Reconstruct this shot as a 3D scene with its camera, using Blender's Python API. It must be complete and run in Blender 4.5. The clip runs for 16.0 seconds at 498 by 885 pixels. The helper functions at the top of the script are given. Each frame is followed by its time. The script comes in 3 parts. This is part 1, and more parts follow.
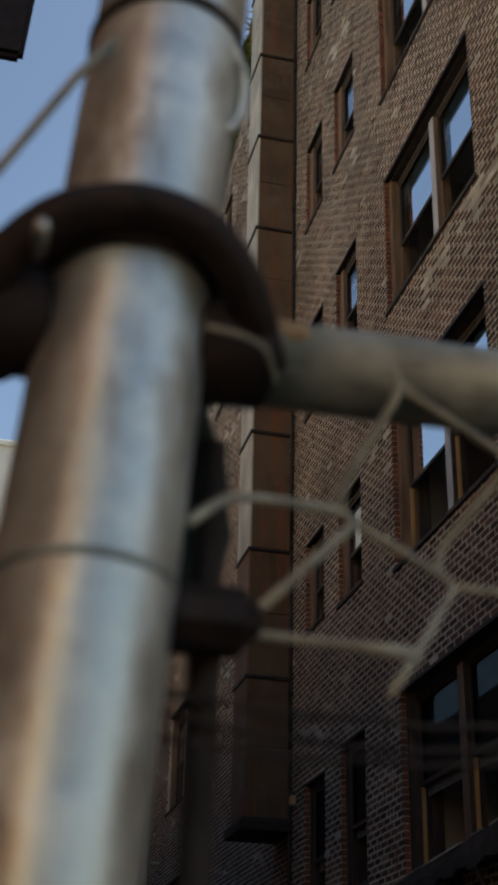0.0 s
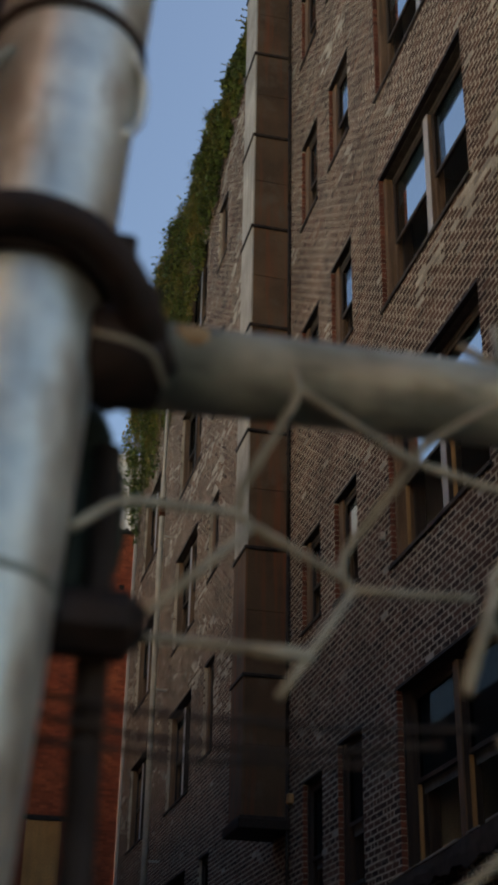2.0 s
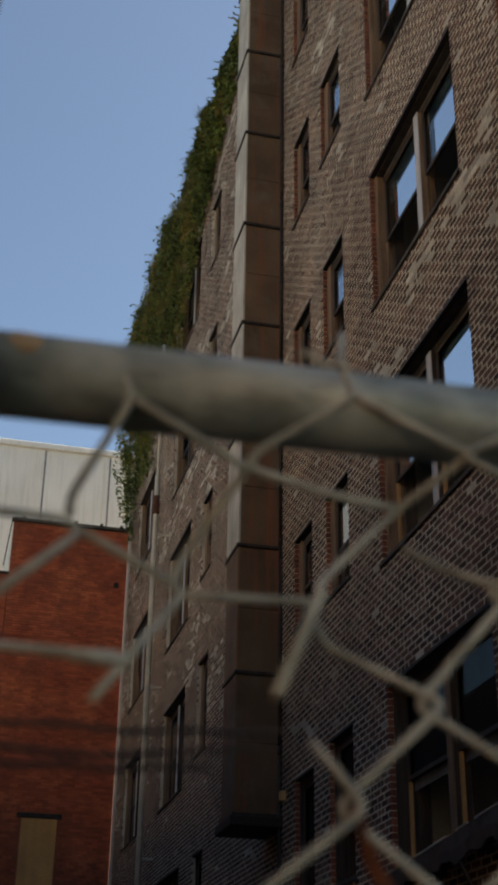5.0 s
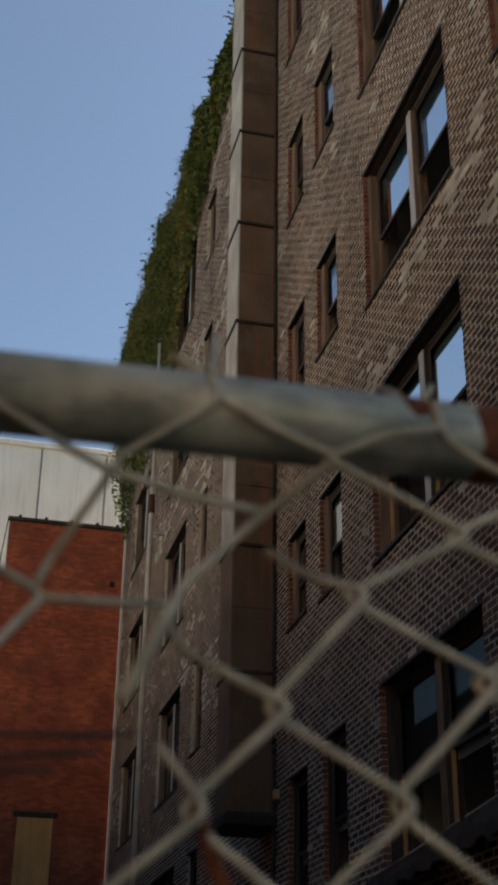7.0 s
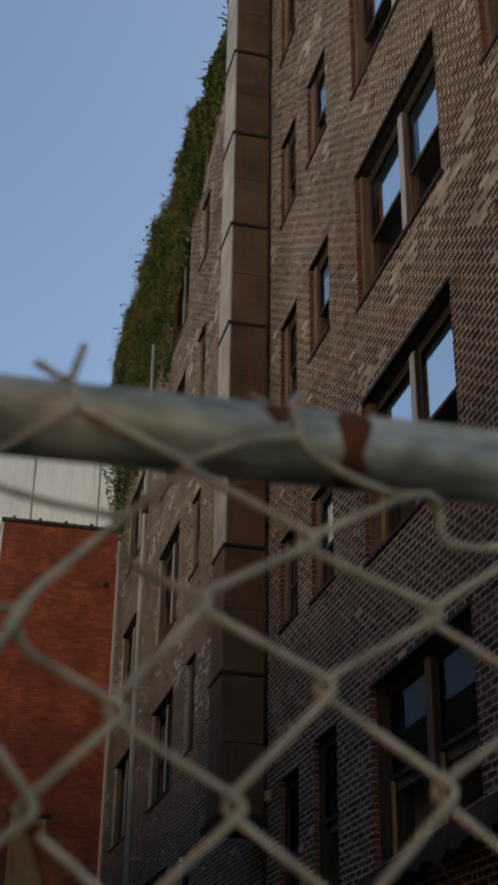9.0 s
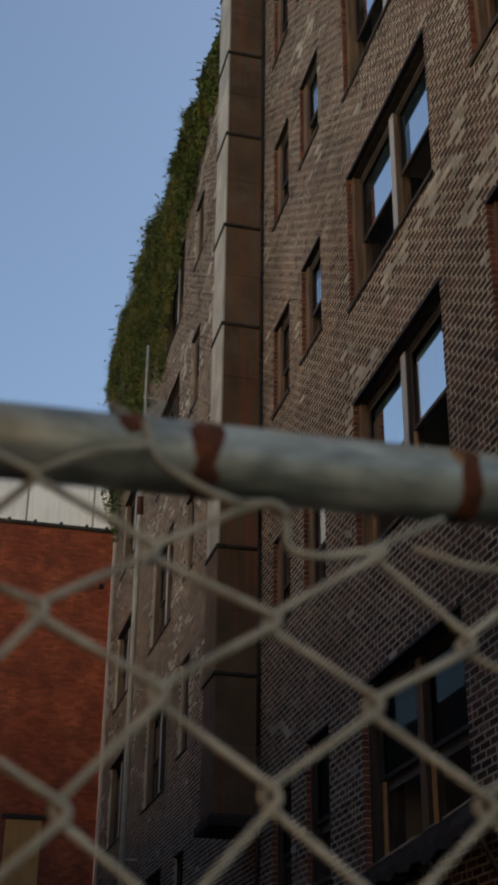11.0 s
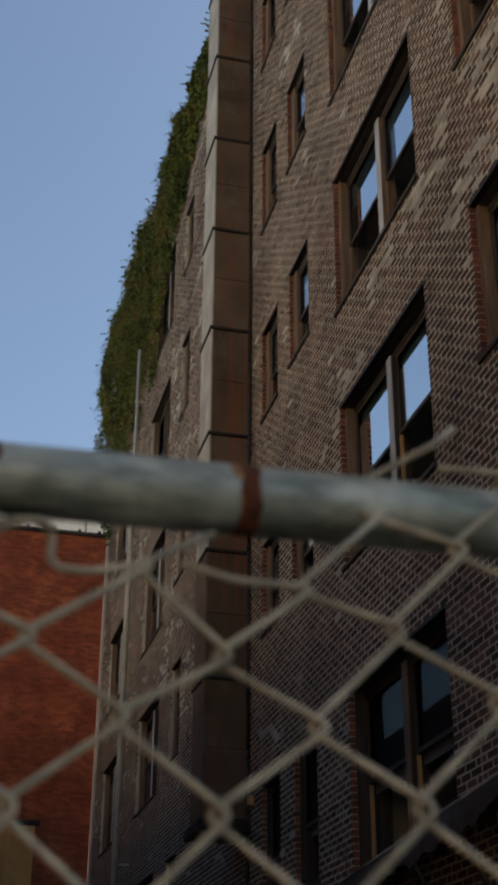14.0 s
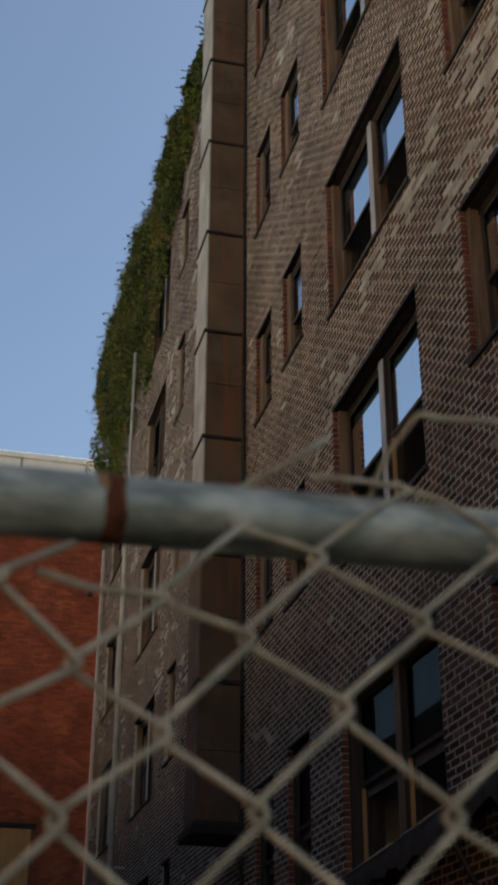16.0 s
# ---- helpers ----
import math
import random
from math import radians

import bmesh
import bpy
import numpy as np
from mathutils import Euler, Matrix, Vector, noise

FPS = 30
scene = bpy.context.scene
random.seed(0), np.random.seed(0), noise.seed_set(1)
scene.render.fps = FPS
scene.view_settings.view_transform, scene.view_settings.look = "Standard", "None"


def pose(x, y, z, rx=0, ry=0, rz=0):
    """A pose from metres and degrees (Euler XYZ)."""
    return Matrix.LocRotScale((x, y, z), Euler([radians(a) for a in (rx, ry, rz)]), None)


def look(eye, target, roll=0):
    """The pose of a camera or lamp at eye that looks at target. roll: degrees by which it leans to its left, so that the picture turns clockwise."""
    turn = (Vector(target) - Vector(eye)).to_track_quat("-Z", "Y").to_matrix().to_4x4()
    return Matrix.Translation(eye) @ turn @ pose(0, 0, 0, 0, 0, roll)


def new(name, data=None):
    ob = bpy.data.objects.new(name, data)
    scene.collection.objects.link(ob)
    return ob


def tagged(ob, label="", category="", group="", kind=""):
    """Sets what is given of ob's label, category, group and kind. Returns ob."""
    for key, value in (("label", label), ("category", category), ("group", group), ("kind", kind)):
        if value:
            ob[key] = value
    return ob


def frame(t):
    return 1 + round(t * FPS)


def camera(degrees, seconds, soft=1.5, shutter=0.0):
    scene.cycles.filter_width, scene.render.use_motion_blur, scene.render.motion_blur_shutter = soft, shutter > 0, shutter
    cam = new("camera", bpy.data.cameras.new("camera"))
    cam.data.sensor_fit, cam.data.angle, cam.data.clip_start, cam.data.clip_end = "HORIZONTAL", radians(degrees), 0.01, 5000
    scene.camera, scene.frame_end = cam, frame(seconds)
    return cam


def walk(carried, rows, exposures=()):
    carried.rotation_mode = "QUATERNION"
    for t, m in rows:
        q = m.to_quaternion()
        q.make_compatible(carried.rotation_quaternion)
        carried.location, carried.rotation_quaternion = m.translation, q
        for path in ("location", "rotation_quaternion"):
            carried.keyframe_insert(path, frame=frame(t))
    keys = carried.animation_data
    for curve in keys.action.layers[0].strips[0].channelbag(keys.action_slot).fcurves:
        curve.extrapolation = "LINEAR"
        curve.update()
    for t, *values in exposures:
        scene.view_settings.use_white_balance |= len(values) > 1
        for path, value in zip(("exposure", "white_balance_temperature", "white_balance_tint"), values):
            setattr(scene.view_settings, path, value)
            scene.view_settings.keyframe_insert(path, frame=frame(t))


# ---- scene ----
import functools
cam = camera(21.7, 16.0, soft=3.7)
PATH = [
    (0, (-4.595, 0.467, 1.852), (-4.19, 2.205, 2.754), 1.4),
    (0.5, (-4.588, 0.464, 1.852), (-4.182, 2.202, 2.754), 1.3),
    (1, (-4.579, 0.46, 1.852), (-4.173, 2.199, 2.753), 1.3),
    (1.5, (-4.569, 0.457, 1.852), (-4.162, 2.195, 2.753), 1.2),
    (2, (-4.558, 0.454, 1.853), (-4.151, 2.193, 2.753), 1.1),
    (2.5, (-4.548, 0.45, 1.853), (-4.14, 2.19, 2.752), 1.1),
    (3, (-4.538, 0.446, 1.853), (-4.13, 2.186, 2.752), 1.0),
    (3.5, (-4.528, 0.443, 1.853), (-4.12, 2.183, 2.751), 1.0),
    (4, (-4.518, 0.439, 1.853), (-4.108, 2.179, 2.751), 1.0),
    (6.5, (-4.456, 0.42, 1.856), (-4.041, 2.16, 2.751), 0.8),
    (7, (-4.442, 0.416, 1.856), (-4.026, 2.156, 2.751), 0.8),
    (7.5, (-4.428, 0.411, 1.856), (-4.011, 2.15, 2.751), 0.8),
    (8, (-4.415, 0.405, 1.856), (-3.997, 2.144, 2.751), 0.8),
    (8.5, (-4.4, 0.399, 1.856), (-3.981, 2.137, 2.751), 0.8),
    (9, (-4.386, 0.393, 1.855), (-3.965, 2.13, 2.751), 0.8),
    (11.5, (-4.309, 0.36, 1.855), (-3.883, 2.095, 2.752), 0.6),
    (12, (-4.293, 0.353, 1.855), (-3.867, 2.089, 2.753), 0.5),
    (12.5, (-4.277, 0.346, 1.855), (-3.851, 2.081, 2.754), 0.5),
    (13, (-4.26, 0.34, 1.855), (-3.833, 2.075, 2.755), 0.4),
    (13.5, (-4.244, 0.334, 1.855), (-3.816, 2.067, 2.756), 0.5),
    (14, (-4.228, 0.327, 1.855), (-3.798, 2.059, 2.757), 0.3),
    (14.5, (-4.212, 0.32, 1.854), (-3.781, 2.052, 2.757), 0.3),
    (15, (-4.196, 0.313, 1.854), (-3.765, 2.045, 2.758), 0.3),
    (15.5, (-4.181, 0.307, 1.854), (-3.749, 2.037, 2.759), 0.3),
    (16, (-4.166, 0.301, 1.854), (-3.734, 2.031, 2.76), 0.2),
]
walk(cam, [(t, look(eye, target, roll)) for t, eye, target, roll in PATH], [(0, 1.20, 7500, 7), (16, 1.20, 7500, 7)])

cam.data.dof.use_dof = True
cam.data.dof.focus_distance = 16.0
cam.data.dof.aperture_fstop = 21.0

# ---------- world and light ----------
SUN_ELEV, SUN_ROT = radians(40), radians(82)
world = bpy.data.worlds.new("sky")
scene.world = world
world.use_nodes = True
wn = world.node_tree
sky = wn.nodes.new("ShaderNodeTexSky")
sky.sky_type = "NISHITA"
sky.sun_disc = False
sky.sun_elevation, sky.sun_rotation = SUN_ELEV, SUN_ROT
sky.air_density, sky.dust_density, sky.ozone_density = 1.0, 1.1, 3.4
wn.nodes["Background"].inputs["Strength"].default_value = 0.079
wn.links.new(sky.outputs["Color"], wn.nodes["Background"].inputs["Color"])
sun_dir = Vector((math.sin(SUN_ROT) * math.cos(SUN_ELEV), math.cos(SUN_ROT) * math.cos(SUN_ELEV), math.sin(SUN_ELEV)))
sun = new("sun", bpy.data.lights.new("sun", "SUN"))
sun.data.energy, sun.data.angle, sun.data.color = 5.0, radians(0.6), (1.0, 0.93, 0.82)
sun.matrix_world = look(sun_dir * 80, (0, 0, 0))


# ---------- materials ----------
def mat(name, a, b, scale=6.0, rough=0.85, metal=0.0, bump=0.15, grain=60.0, streak=None, spec=0.3, rand=0.0, island=0.0,
        mottle=None, stretch=(1, 1, 1)):
    """Two colours mixed by noise at two scales, with fine relief. streak: (colour, amount) of vertical stains."""
    m = bpy.data.materials.new(name)
    m.use_nodes = True
    n, l = m.node_tree.nodes, m.node_tree.links
    p = n["Principled BSDF"]
    p.inputs["Metallic"].default_value = metal
    p.inputs["Specular IOR Level"].default_value = spec
    co = n.new("ShaderNodeTexCoord")
    mp = n.new("ShaderNodeMapping")
    mp.inputs["Scale"].default_value = stretch
    l.new(co.outputs["Object"], mp.inputs["Vector"])
    big = n.new("ShaderNodeTexNoise")
    big.inputs["Scale"].default_value, big.inputs["Detail"].default_value = scale, 6
    l.new(mp.outputs["Vector"], big.inputs["Vector"])
    fine = n.new("ShaderNodeTexNoise")
    fine.inputs["Scale"].default_value, fine.inputs["Detail"].default_value = grain, 4
    l.new(mp.outputs["Vector"], fine.inputs["Vector"])
    ramp = n.new("ShaderNodeValToRGB")
    ramp.color_ramp.elements[0].position, ramp.color_ramp.elements[1].position = 0.34, 0.68
    ramp.color_ramp.elements[0].color, ramp.color_ramp.elements[1].color = (*a, 1), (*b, 1)
    l.new(big.outputs["Fac"], ramp.inputs["Fac"])
    col = ramp.outputs["Color"]

    def blend(kind, fac, c1, c2):
        x = n.new("ShaderNodeMix")
        x.data_type, x.blend_type = "RGBA", kind
        for sock, v in ((x.inputs["Factor"], fac), (x.inputs["A"], c1), (x.inputs["B"], c2)):
            if hasattr(v, "is_output"):
                l.new(v, sock)
            else:
                sock.default_value = v if isinstance(v, float) else (*v, 1)
        return x.outputs["Result"]

    def rng(sock, lo, hi, p0=0.0, p1=1.0):
        x = n.new("ShaderNodeMapRange")
        for k, v in (("From Min", p0), ("From Max", p1), ("To Min", lo), ("To Max", hi)):
            x.inputs[k].default_value = v
        l.new(sock, x.inputs["Value"])
        return x.outputs["Result"]

    def grey(sock):
        x = n.new("ShaderNodeCombineColor")
        for k in ("Red", "Green", "Blue"):
            l.new(sock, x.inputs[k])
        return x.outputs["Color"]

    col = blend("MULTIPLY", 1.0, col, grey(rng(fine.outputs["Fac"], 0.78, 1.2, 0.3, 0.7)))
    if island:
        g = n.new("ShaderNodeNewGeometry")
        col = blend("MULTIPLY", 1.0, col, grey(rng(g.outputs["Random Per Island"], 1 - island, 1 + island)))
    if rand:
        o = n.new("ShaderNodeObjectInfo")
        col = blend("MULTIPLY", 1.0, col, grey(rng(o.outputs["Random"], 1 - rand, 1 + rand)))
    if mottle:
        c, lo, hi, sc = mottle
        t = n.new("ShaderNodeTexNoise")
        sm = n.new("ShaderNodeMapping")
        sm.inputs["Scale"].default_value = sc if isinstance(sc, tuple) else (sc, sc, sc)
        l.new(co.outputs["Object"], sm.inputs["Vector"])
        t.inputs["Scale"].default_value, t.inputs["Detail"].default_value = 1.0, 8
        t.inputs["Roughness"].default_value = 0.65
        l.new(sm.outputs["Vector"], t.inputs["Vector"])
        col = blend("MIX", rng(t.outputs["Fac"], 0.0, 1.0, lo, hi), col, c)
    if streak:
        c, amount = streak
        sm = n.new("ShaderNodeMapping")
        sm.inputs["Scale"].default_value = (9, 9, 0.5)
        l.new(co.outputs["Object"], sm.inputs["Vector"])
        t = n.new("ShaderNodeTexNoise")
        t.inputs["Scale"].default_value, t.inputs["Detail"].default_value = 1.0, 5
        l.new(sm.outputs["Vector"], t.inputs["Vector"])
        col = blend("MIX", rng(t.outputs["Fac"], 0.0, amount, 0.48, 0.72), col, c)
    l.new(col, p.inputs["Base Color"])
    l.new(rng(fine.outputs["Fac"], max(0.03, rough - 0.12), min(1.0, rough + 0.1), 0.3, 0.7), p.inputs["Roughness"])
    if bump:
        bp = n.new("ShaderNodeBump")
        bp.inputs["Strength"].default_value, bp.inputs["Distance"].default_value = bump, 0.01
        l.new(fine.outputs["Fac"], bp.inputs["Height"])
        l.new(bp.outputs["Normal"], p.inputs["Normal"])
    return m


M_BRICK = mat("brown_brick", (0.064, 0.033, 0.022), (0.120, 0.062, 0.041), 1.1, 0.9, island=0.62, mottle=((0.36, 0.31, 0.24), 0.58, 0.76, (1.2, 1.6, 5.0)))
M_PALE = mat("pale_worn_brick", (0.25, 0.22, 0.18), (0.44, 0.40, 0.335), 2.5, 0.92, island=0.4)
M_MORTAR = mat("grey_mortar", (0.40, 0.335, 0.255), (0.62, 0.53, 0.41), 0.55, 0.95, grain=40, mottle=((0.23, 0.18, 0.135), 0.50, 0.70, 3.0))
M_QUOIN = mat("red_brick", (0.15, 0.05, 0.032), (0.23, 0.085, 0.05), 4.0, 0.88, island=0.35, rand=0.2)
M_REDWALL = mat("red_wall_brick", (0.30, 0.067, 0.033), (0.46, 0.124, 0.056), 0.9, 0.9, mottle=((0.21, 0.055, 0.032), 0.48, 0.70, 2.2), island=0.26)
M_REDMORTAR = mat("red_wall_mortar", (0.26, 0.074, 0.041), (0.36, 0.108, 0.057), 2.0, 0.95)
M_WHITE = mat("cream_panel", (0.78, 0.735, 0.635), (0.87, 0.825, 0.72), 0.7, 0.7, bump=0.05, streak=((0.52, 0.475, 0.40), 0.4))
M_SEAM = mat("grey_seam", (0.22, 0.2, 0.18), (0.3, 0.28, 0.25), 3.0, 0.8)
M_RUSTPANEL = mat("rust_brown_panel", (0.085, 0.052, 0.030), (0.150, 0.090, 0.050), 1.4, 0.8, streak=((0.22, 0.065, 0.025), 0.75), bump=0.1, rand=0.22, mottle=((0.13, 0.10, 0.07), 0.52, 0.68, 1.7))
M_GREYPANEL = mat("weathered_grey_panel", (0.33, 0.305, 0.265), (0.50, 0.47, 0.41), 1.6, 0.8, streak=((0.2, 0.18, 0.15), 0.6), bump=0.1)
M_DARKSTEEL = mat("dark_rusty_steel", (0.02, 0.017, 0.015), (0.055, 0.038, 0.028), 9.0, 0.6, metal=0.3)
M_BLACKSTEEL = mat("black_painted_steel", (0.013, 0.010, 0.009), (0.034, 0.021, 0.016), 45.0, 0.62, metal=0.1, spec=0.25)
M_GALV = mat("galvanised_steel", (0.49, 0.53, 0.49), (0.68, 0.72, 0.67), 14.0, 0.44, metal=0.75, bump=0.05, spec=0.5, mottle=((0.30, 0.26, 0.2), 0.52, 0.72, (60.0, 60.0, 22.0)))
M_RAIL = mat("weathered_rail", (0.22, 0.27, 0.245), (0.46, 0.51, 0.45), 18.0, 0.42, metal=0.25, bump=0.12, mottle=((0.06, 0.078, 0.07), 0.46, 0.68, (14.0, 45.0, 45.0)))
M_RUST = mat("orange_rust", (0.045, 0.018, 0.011), (0.15, 0.048, 0.02), 90.0, 0.9, grain=300)
M_PALERUST = mat("pale_orange_rust", (0.22, 0.12, 0.05), (0.42, 0.30, 0.16), 60.0, 0.85, grain=260)
M_WIRE = mat("grey_fence_wire", (0.25, 0.245, 0.185), (0.41, 0.395, 0.31), 30.0, 0.55, metal=0.0, bump=0.05)
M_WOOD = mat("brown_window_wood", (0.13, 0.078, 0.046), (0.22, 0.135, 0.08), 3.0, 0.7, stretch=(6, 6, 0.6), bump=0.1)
M_DARKWOOD = mat("dark_brown_wood", (0.028, 0.020, 0.016), (0.055, 0.038, 0.028), 3.0, 0.7, stretch=(6, 6, 0.6), bump=0.1)
M_OCHRE = mat("ochre_window_wood", (0.34, 0.19, 0.075), (0.48, 0.275, 0.115), 3.0, 0.65, stretch=(6, 6, 0.6), bump=0.1)
M_MULLION = mat("pale_mullion_paint", (0.36, 0.34, 0.34), (0.46, 0.44, 0.44), 4.0, 0.6, stretch=(4, 4, 0.5), bump=0.05)
M_SILL = mat("dark_sill_stone", (0.035, 0.028, 0.024), (0.07, 0.058, 0.05), 5.0, 0.85)
M_ROOM = mat("dim_plaster", (0.42, 0.40, 0.37), (0.55, 0.52, 0.48), 1.0, 0.9)
M_BACKING = mat("grey_pane_backing", (0.35, 0.37, 0.38), (0.45, 0.47, 0.48), 2.0, 0.9)
M_DIMBACKING = mat("dim_pane_backing", (0.10, 0.105, 0.10), (0.15, 0.155, 0.15), 2.0, 0.9, stretch=(3, 3, 0.6))
M_BOARD = mat("ochre_door_board", (0.56, 0.27, 0.09), (0.70, 0.36, 0.13), 1.5, 0.8, streak=((0.34, 0.19, 0.08), 0.3))
M_LEAF = mat("ivy_leaf", (0.045, 0.075, 0.016), (0.12, 0.165, 0.036), 0.9, 0.5, island=0.6, bump=0.0, mottle=((0.23, 0.165, 0.04), 0.53, 0.66, 0.9))
M_RUNNER = mat("olive_runner", (0.08, 0.095, 0.020), (0.20, 0.19, 0.05), 0.7, 0.6, island=0.5, bump=0.0)
M_STEM = mat("vine_stem", (0.14, 0.12, 0.03), (0.28, 0.23, 0.07), 6.0, 0.85)
M_PIPE = mat("pale_downpipe", (0.40, 0.36, 0.29), (0.54, 0.49, 0.40), 3.0, 0.7, streak=((0.25, 0.17, 0.11), 0.5))
M_GREENCLOTH = mat("dark_green_cloth", (0.016, 0.024, 0.019), (0.040, 0.052, 0.040), 50.0, 0.9, grain=300)
M_NEARBLACK = mat("near_black", (0.045, 0.039, 0.035), (0.075, 0.063, 0.055), 8.0, 0.8)
M_ASPHALT = mat("asphalt", (0.04, 0.04, 0.04), (0.065, 0.063, 0.06), 1.0, 0.9)
M_TAN = mat("pale_stucco", (0.55, 0.48, 0.375), (0.66, 0.575, 0.45), 0.5, 0.9)
M_GREYWALL = mat("dark_grey_render", (0.10, 0.105, 0.11), (0.16, 0.165, 0.17), 0.6, 0.9)
# reddish so the unseen yard walls bounce warm light
M_WARMBOUNCE = mat("warm_bounce_red", (0.37, 0.175, 0.096), (0.46, 0.22, 0.124), 0.8, 0.9)

# mirror shares differ by pane to set how bright each reflection looks
M_GLASS = bpy.data.materials.new("mirror_window_glass")
M_GLASS.use_nodes = True
gn, gl = M_GLASS.node_tree.nodes, M_GLASS.node_tree.links
gn.remove(gn["Principled BSDF"])
gg, gt, gm = gn.new("ShaderNodeBsdfGlossy"), gn.new("ShaderNodeBsdfTransparent"), gn.new("ShaderNodeMixShader")
gg.inputs["Color"].default_value, gg.inputs["Roughness"].default_value = (0.99, 0.99, 0.99, 1), 0.02
gt.inputs["Color"].default_value = (0.5, 0.55, 0.56, 1)
gm.inputs[0].default_value = 0.96
gl.new(gt.outputs[0], gm.inputs[1])
gl.new(gg.outputs[0], gm.inputs[2])
gl.new(gm.outputs[0], gn["Material Output"].inputs["Surface"])


M_SOFT = M_GLASS.copy()
M_SOFT.name = "dull_window_glass"
M_SOFT.node_tree.nodes["Mix Shader"].inputs[0].default_value = 0.55
M_DIM = M_GLASS.copy()
M_DIM.name = "dim_window_glass"
M_DIM.node_tree.nodes["Mix Shader"].inputs[0].default_value = 0.18
M_PLAIN = M_GLASS.copy()
M_PLAIN.name = "plain_window_glass"
M_PLAIN.node_tree.nodes["Mix Shader"].inputs[0].default_value = 0.025


# ---------- mesh helpers ----------
def part(name, bm, material, parent=None, label="", smooth=False):
    me = bpy.data.meshes.new(name)
    bm.to_mesh(me)
    bm.free()
    me.materials.append(material)
    if smooth:
        me.polygons.foreach_set("use_smooth", [True] * len(me.polygons))
    ob = new(name, me)
    if parent:
        ob.parent = parent
    if label:
        ob["label"] = label
    return ob


def box(bm, x0, x1, y0, y1, z0, z1, bev=0.0):
    r = bmesh.ops.create_cube(bm, size=1.0)
    bmesh.ops.transform(bm, verts=r["verts"], matrix=Matrix.Translation(((x0 + x1) / 2, (y0 + y1) / 2, (z0 + z1) / 2)) @
                        Matrix.Diagonal((abs(x1 - x0), abs(y1 - y0), abs(z1 - z0), 1)))
    if bev:
        es = list({e for v in r["verts"] for e in v.link_edges})
        bmesh.ops.bevel(bm, geom=es, offset=bev, segments=1, affect="EDGES")
    return bm


def boxes(*rows, bev=0.0):
    bm = bmesh.new()
    for r in rows:
        box(bm, *r, bev=bev)
    return bm


def tube(bm, pts, radius, sides=8, caps=True):
    """A tube along the points, rounded at the bends by whoever makes the points."""
    pts = [Vector(p) for p in pts]
    radii = radius if isinstance(radius, (list, tuple)) else [radius] * len(pts)
    rings, up = [], None
    for i, p in enumerate(pts):
        d = (pts[min(i + 1, len(pts) - 1)] - pts[max(i - 1, 0)]).normalized()
        if up is None:
            up = d.orthogonal().normalized()
        up = (up - d * up.dot(d)).normalized()
        side = d.cross(up)
        rings.append([bm.verts.new(p + (up * math.cos(a) + side * math.sin(a)) * radii[i])
                      for a in (2 * math.pi * k / sides for k in range(sides))])
    for a, b in zip(rings, rings[1:]):
        for k in range(sides):
            bm.faces.new((a[k], a[(k + 1) % sides], b[(k + 1) % sides], b[k]))
    if caps:
        bm.faces.new(rings[0][::-1])
        bm.faces.new(rings[-1])
    return bm


def bent(pts, r=0.006, n=4):
    """The polyline with its corners rounded."""
    pts = [Vector(p) for p in pts]
    out = [pts[0]]
    for a, b, c in zip(pts, pts[1:], pts[2:]):
        k = min(r, (b - a).length * 0.45, (c - b).length * 0.45)
        p, q = b + (a - b).normalized() * k, b + (c - b).normalized() * k
        for i in range(n + 1):
            t = i / n
            out.append(p * (1 - t) ** 2 + b * 2 * t * (1 - t) + q * t * t)
    return out + [pts[-1]]


def thing(name, at=(0, 0, 0), **tags):
    ob = new(name)
    ob.location = at
    ob.empty_display_size = 0.1
    return tagged(ob, **tags)


def raw(name, verts, faces, material, parent=None):
    me = bpy.data.meshes.new(name)
    me.from_pydata(verts, [], faces)
    me.materials.append(material)
    ob = new(name, me)
    if parent:
        ob.parent = parent
    return ob


# ---------- ground and unseen walls that shape the light ---
part("ground", boxes((-120, 120, -120, 160, -0.3, 0)), M_ASPHALT)
tagged(bpy.data.objects["ground"], "dark grey asphalt of the yard", "ground", kind="structure")
# unseen wall added for warm bounce and the tan reflection on the post
tagged(part("wall_west", boxes((-15.0, -14.6, -60, 60, 0, 15.2)), M_TAN), "unseen pale stucco wall, bounces warm sunlight", "wall", kind="structure")
# unseen wall added to keep low sky off the fence
tagged(part("wall_south", boxes((-14.6, 12, -36, -35.6, 0, 8.5)), M_GREYWALL), "unseen dark grey wall, added to block low light", "wall", kind="structure")

# unseen walls added to cut skylight on the lower facade and warm it
tagged(part("wall_yard", boxes((-7.6, -7.2, -4.0, 17, 0, 10.1)), M_WARMBOUNCE), "unseen reddish wall, added to shade the lower facade", "wall", kind="structure")
tagged(part("wall_yard_far", boxes((-7.6, -7.2, 17, 42, 0, 10.4)), M_WARMBOUNCE), "unseen reddish wall, added to shade the far lower facade", "wall", kind="structure")

# ---------- the brick building ----------
ROOF, END, NEAR = 21.8, 33.4, -1.0
# openings: (y0, y1, z0, z1, double)
OPEN = []
for z0, z1 in ((3.80, 5.69), (7.06, 9.05), (10.35, 12.31), (13.63, 15.6), (16.95, 18.9)):
    OPEN.append((10.28, 12.98, z0, z1, True))
for z0, z1 in ((3.95, 5.60), (7.34, 8.72), (10.79, 12.27), (14.10, 15.6), (17.45, 18.95)):
    OPEN.append((14.14, 15.06, z0, z1, False))
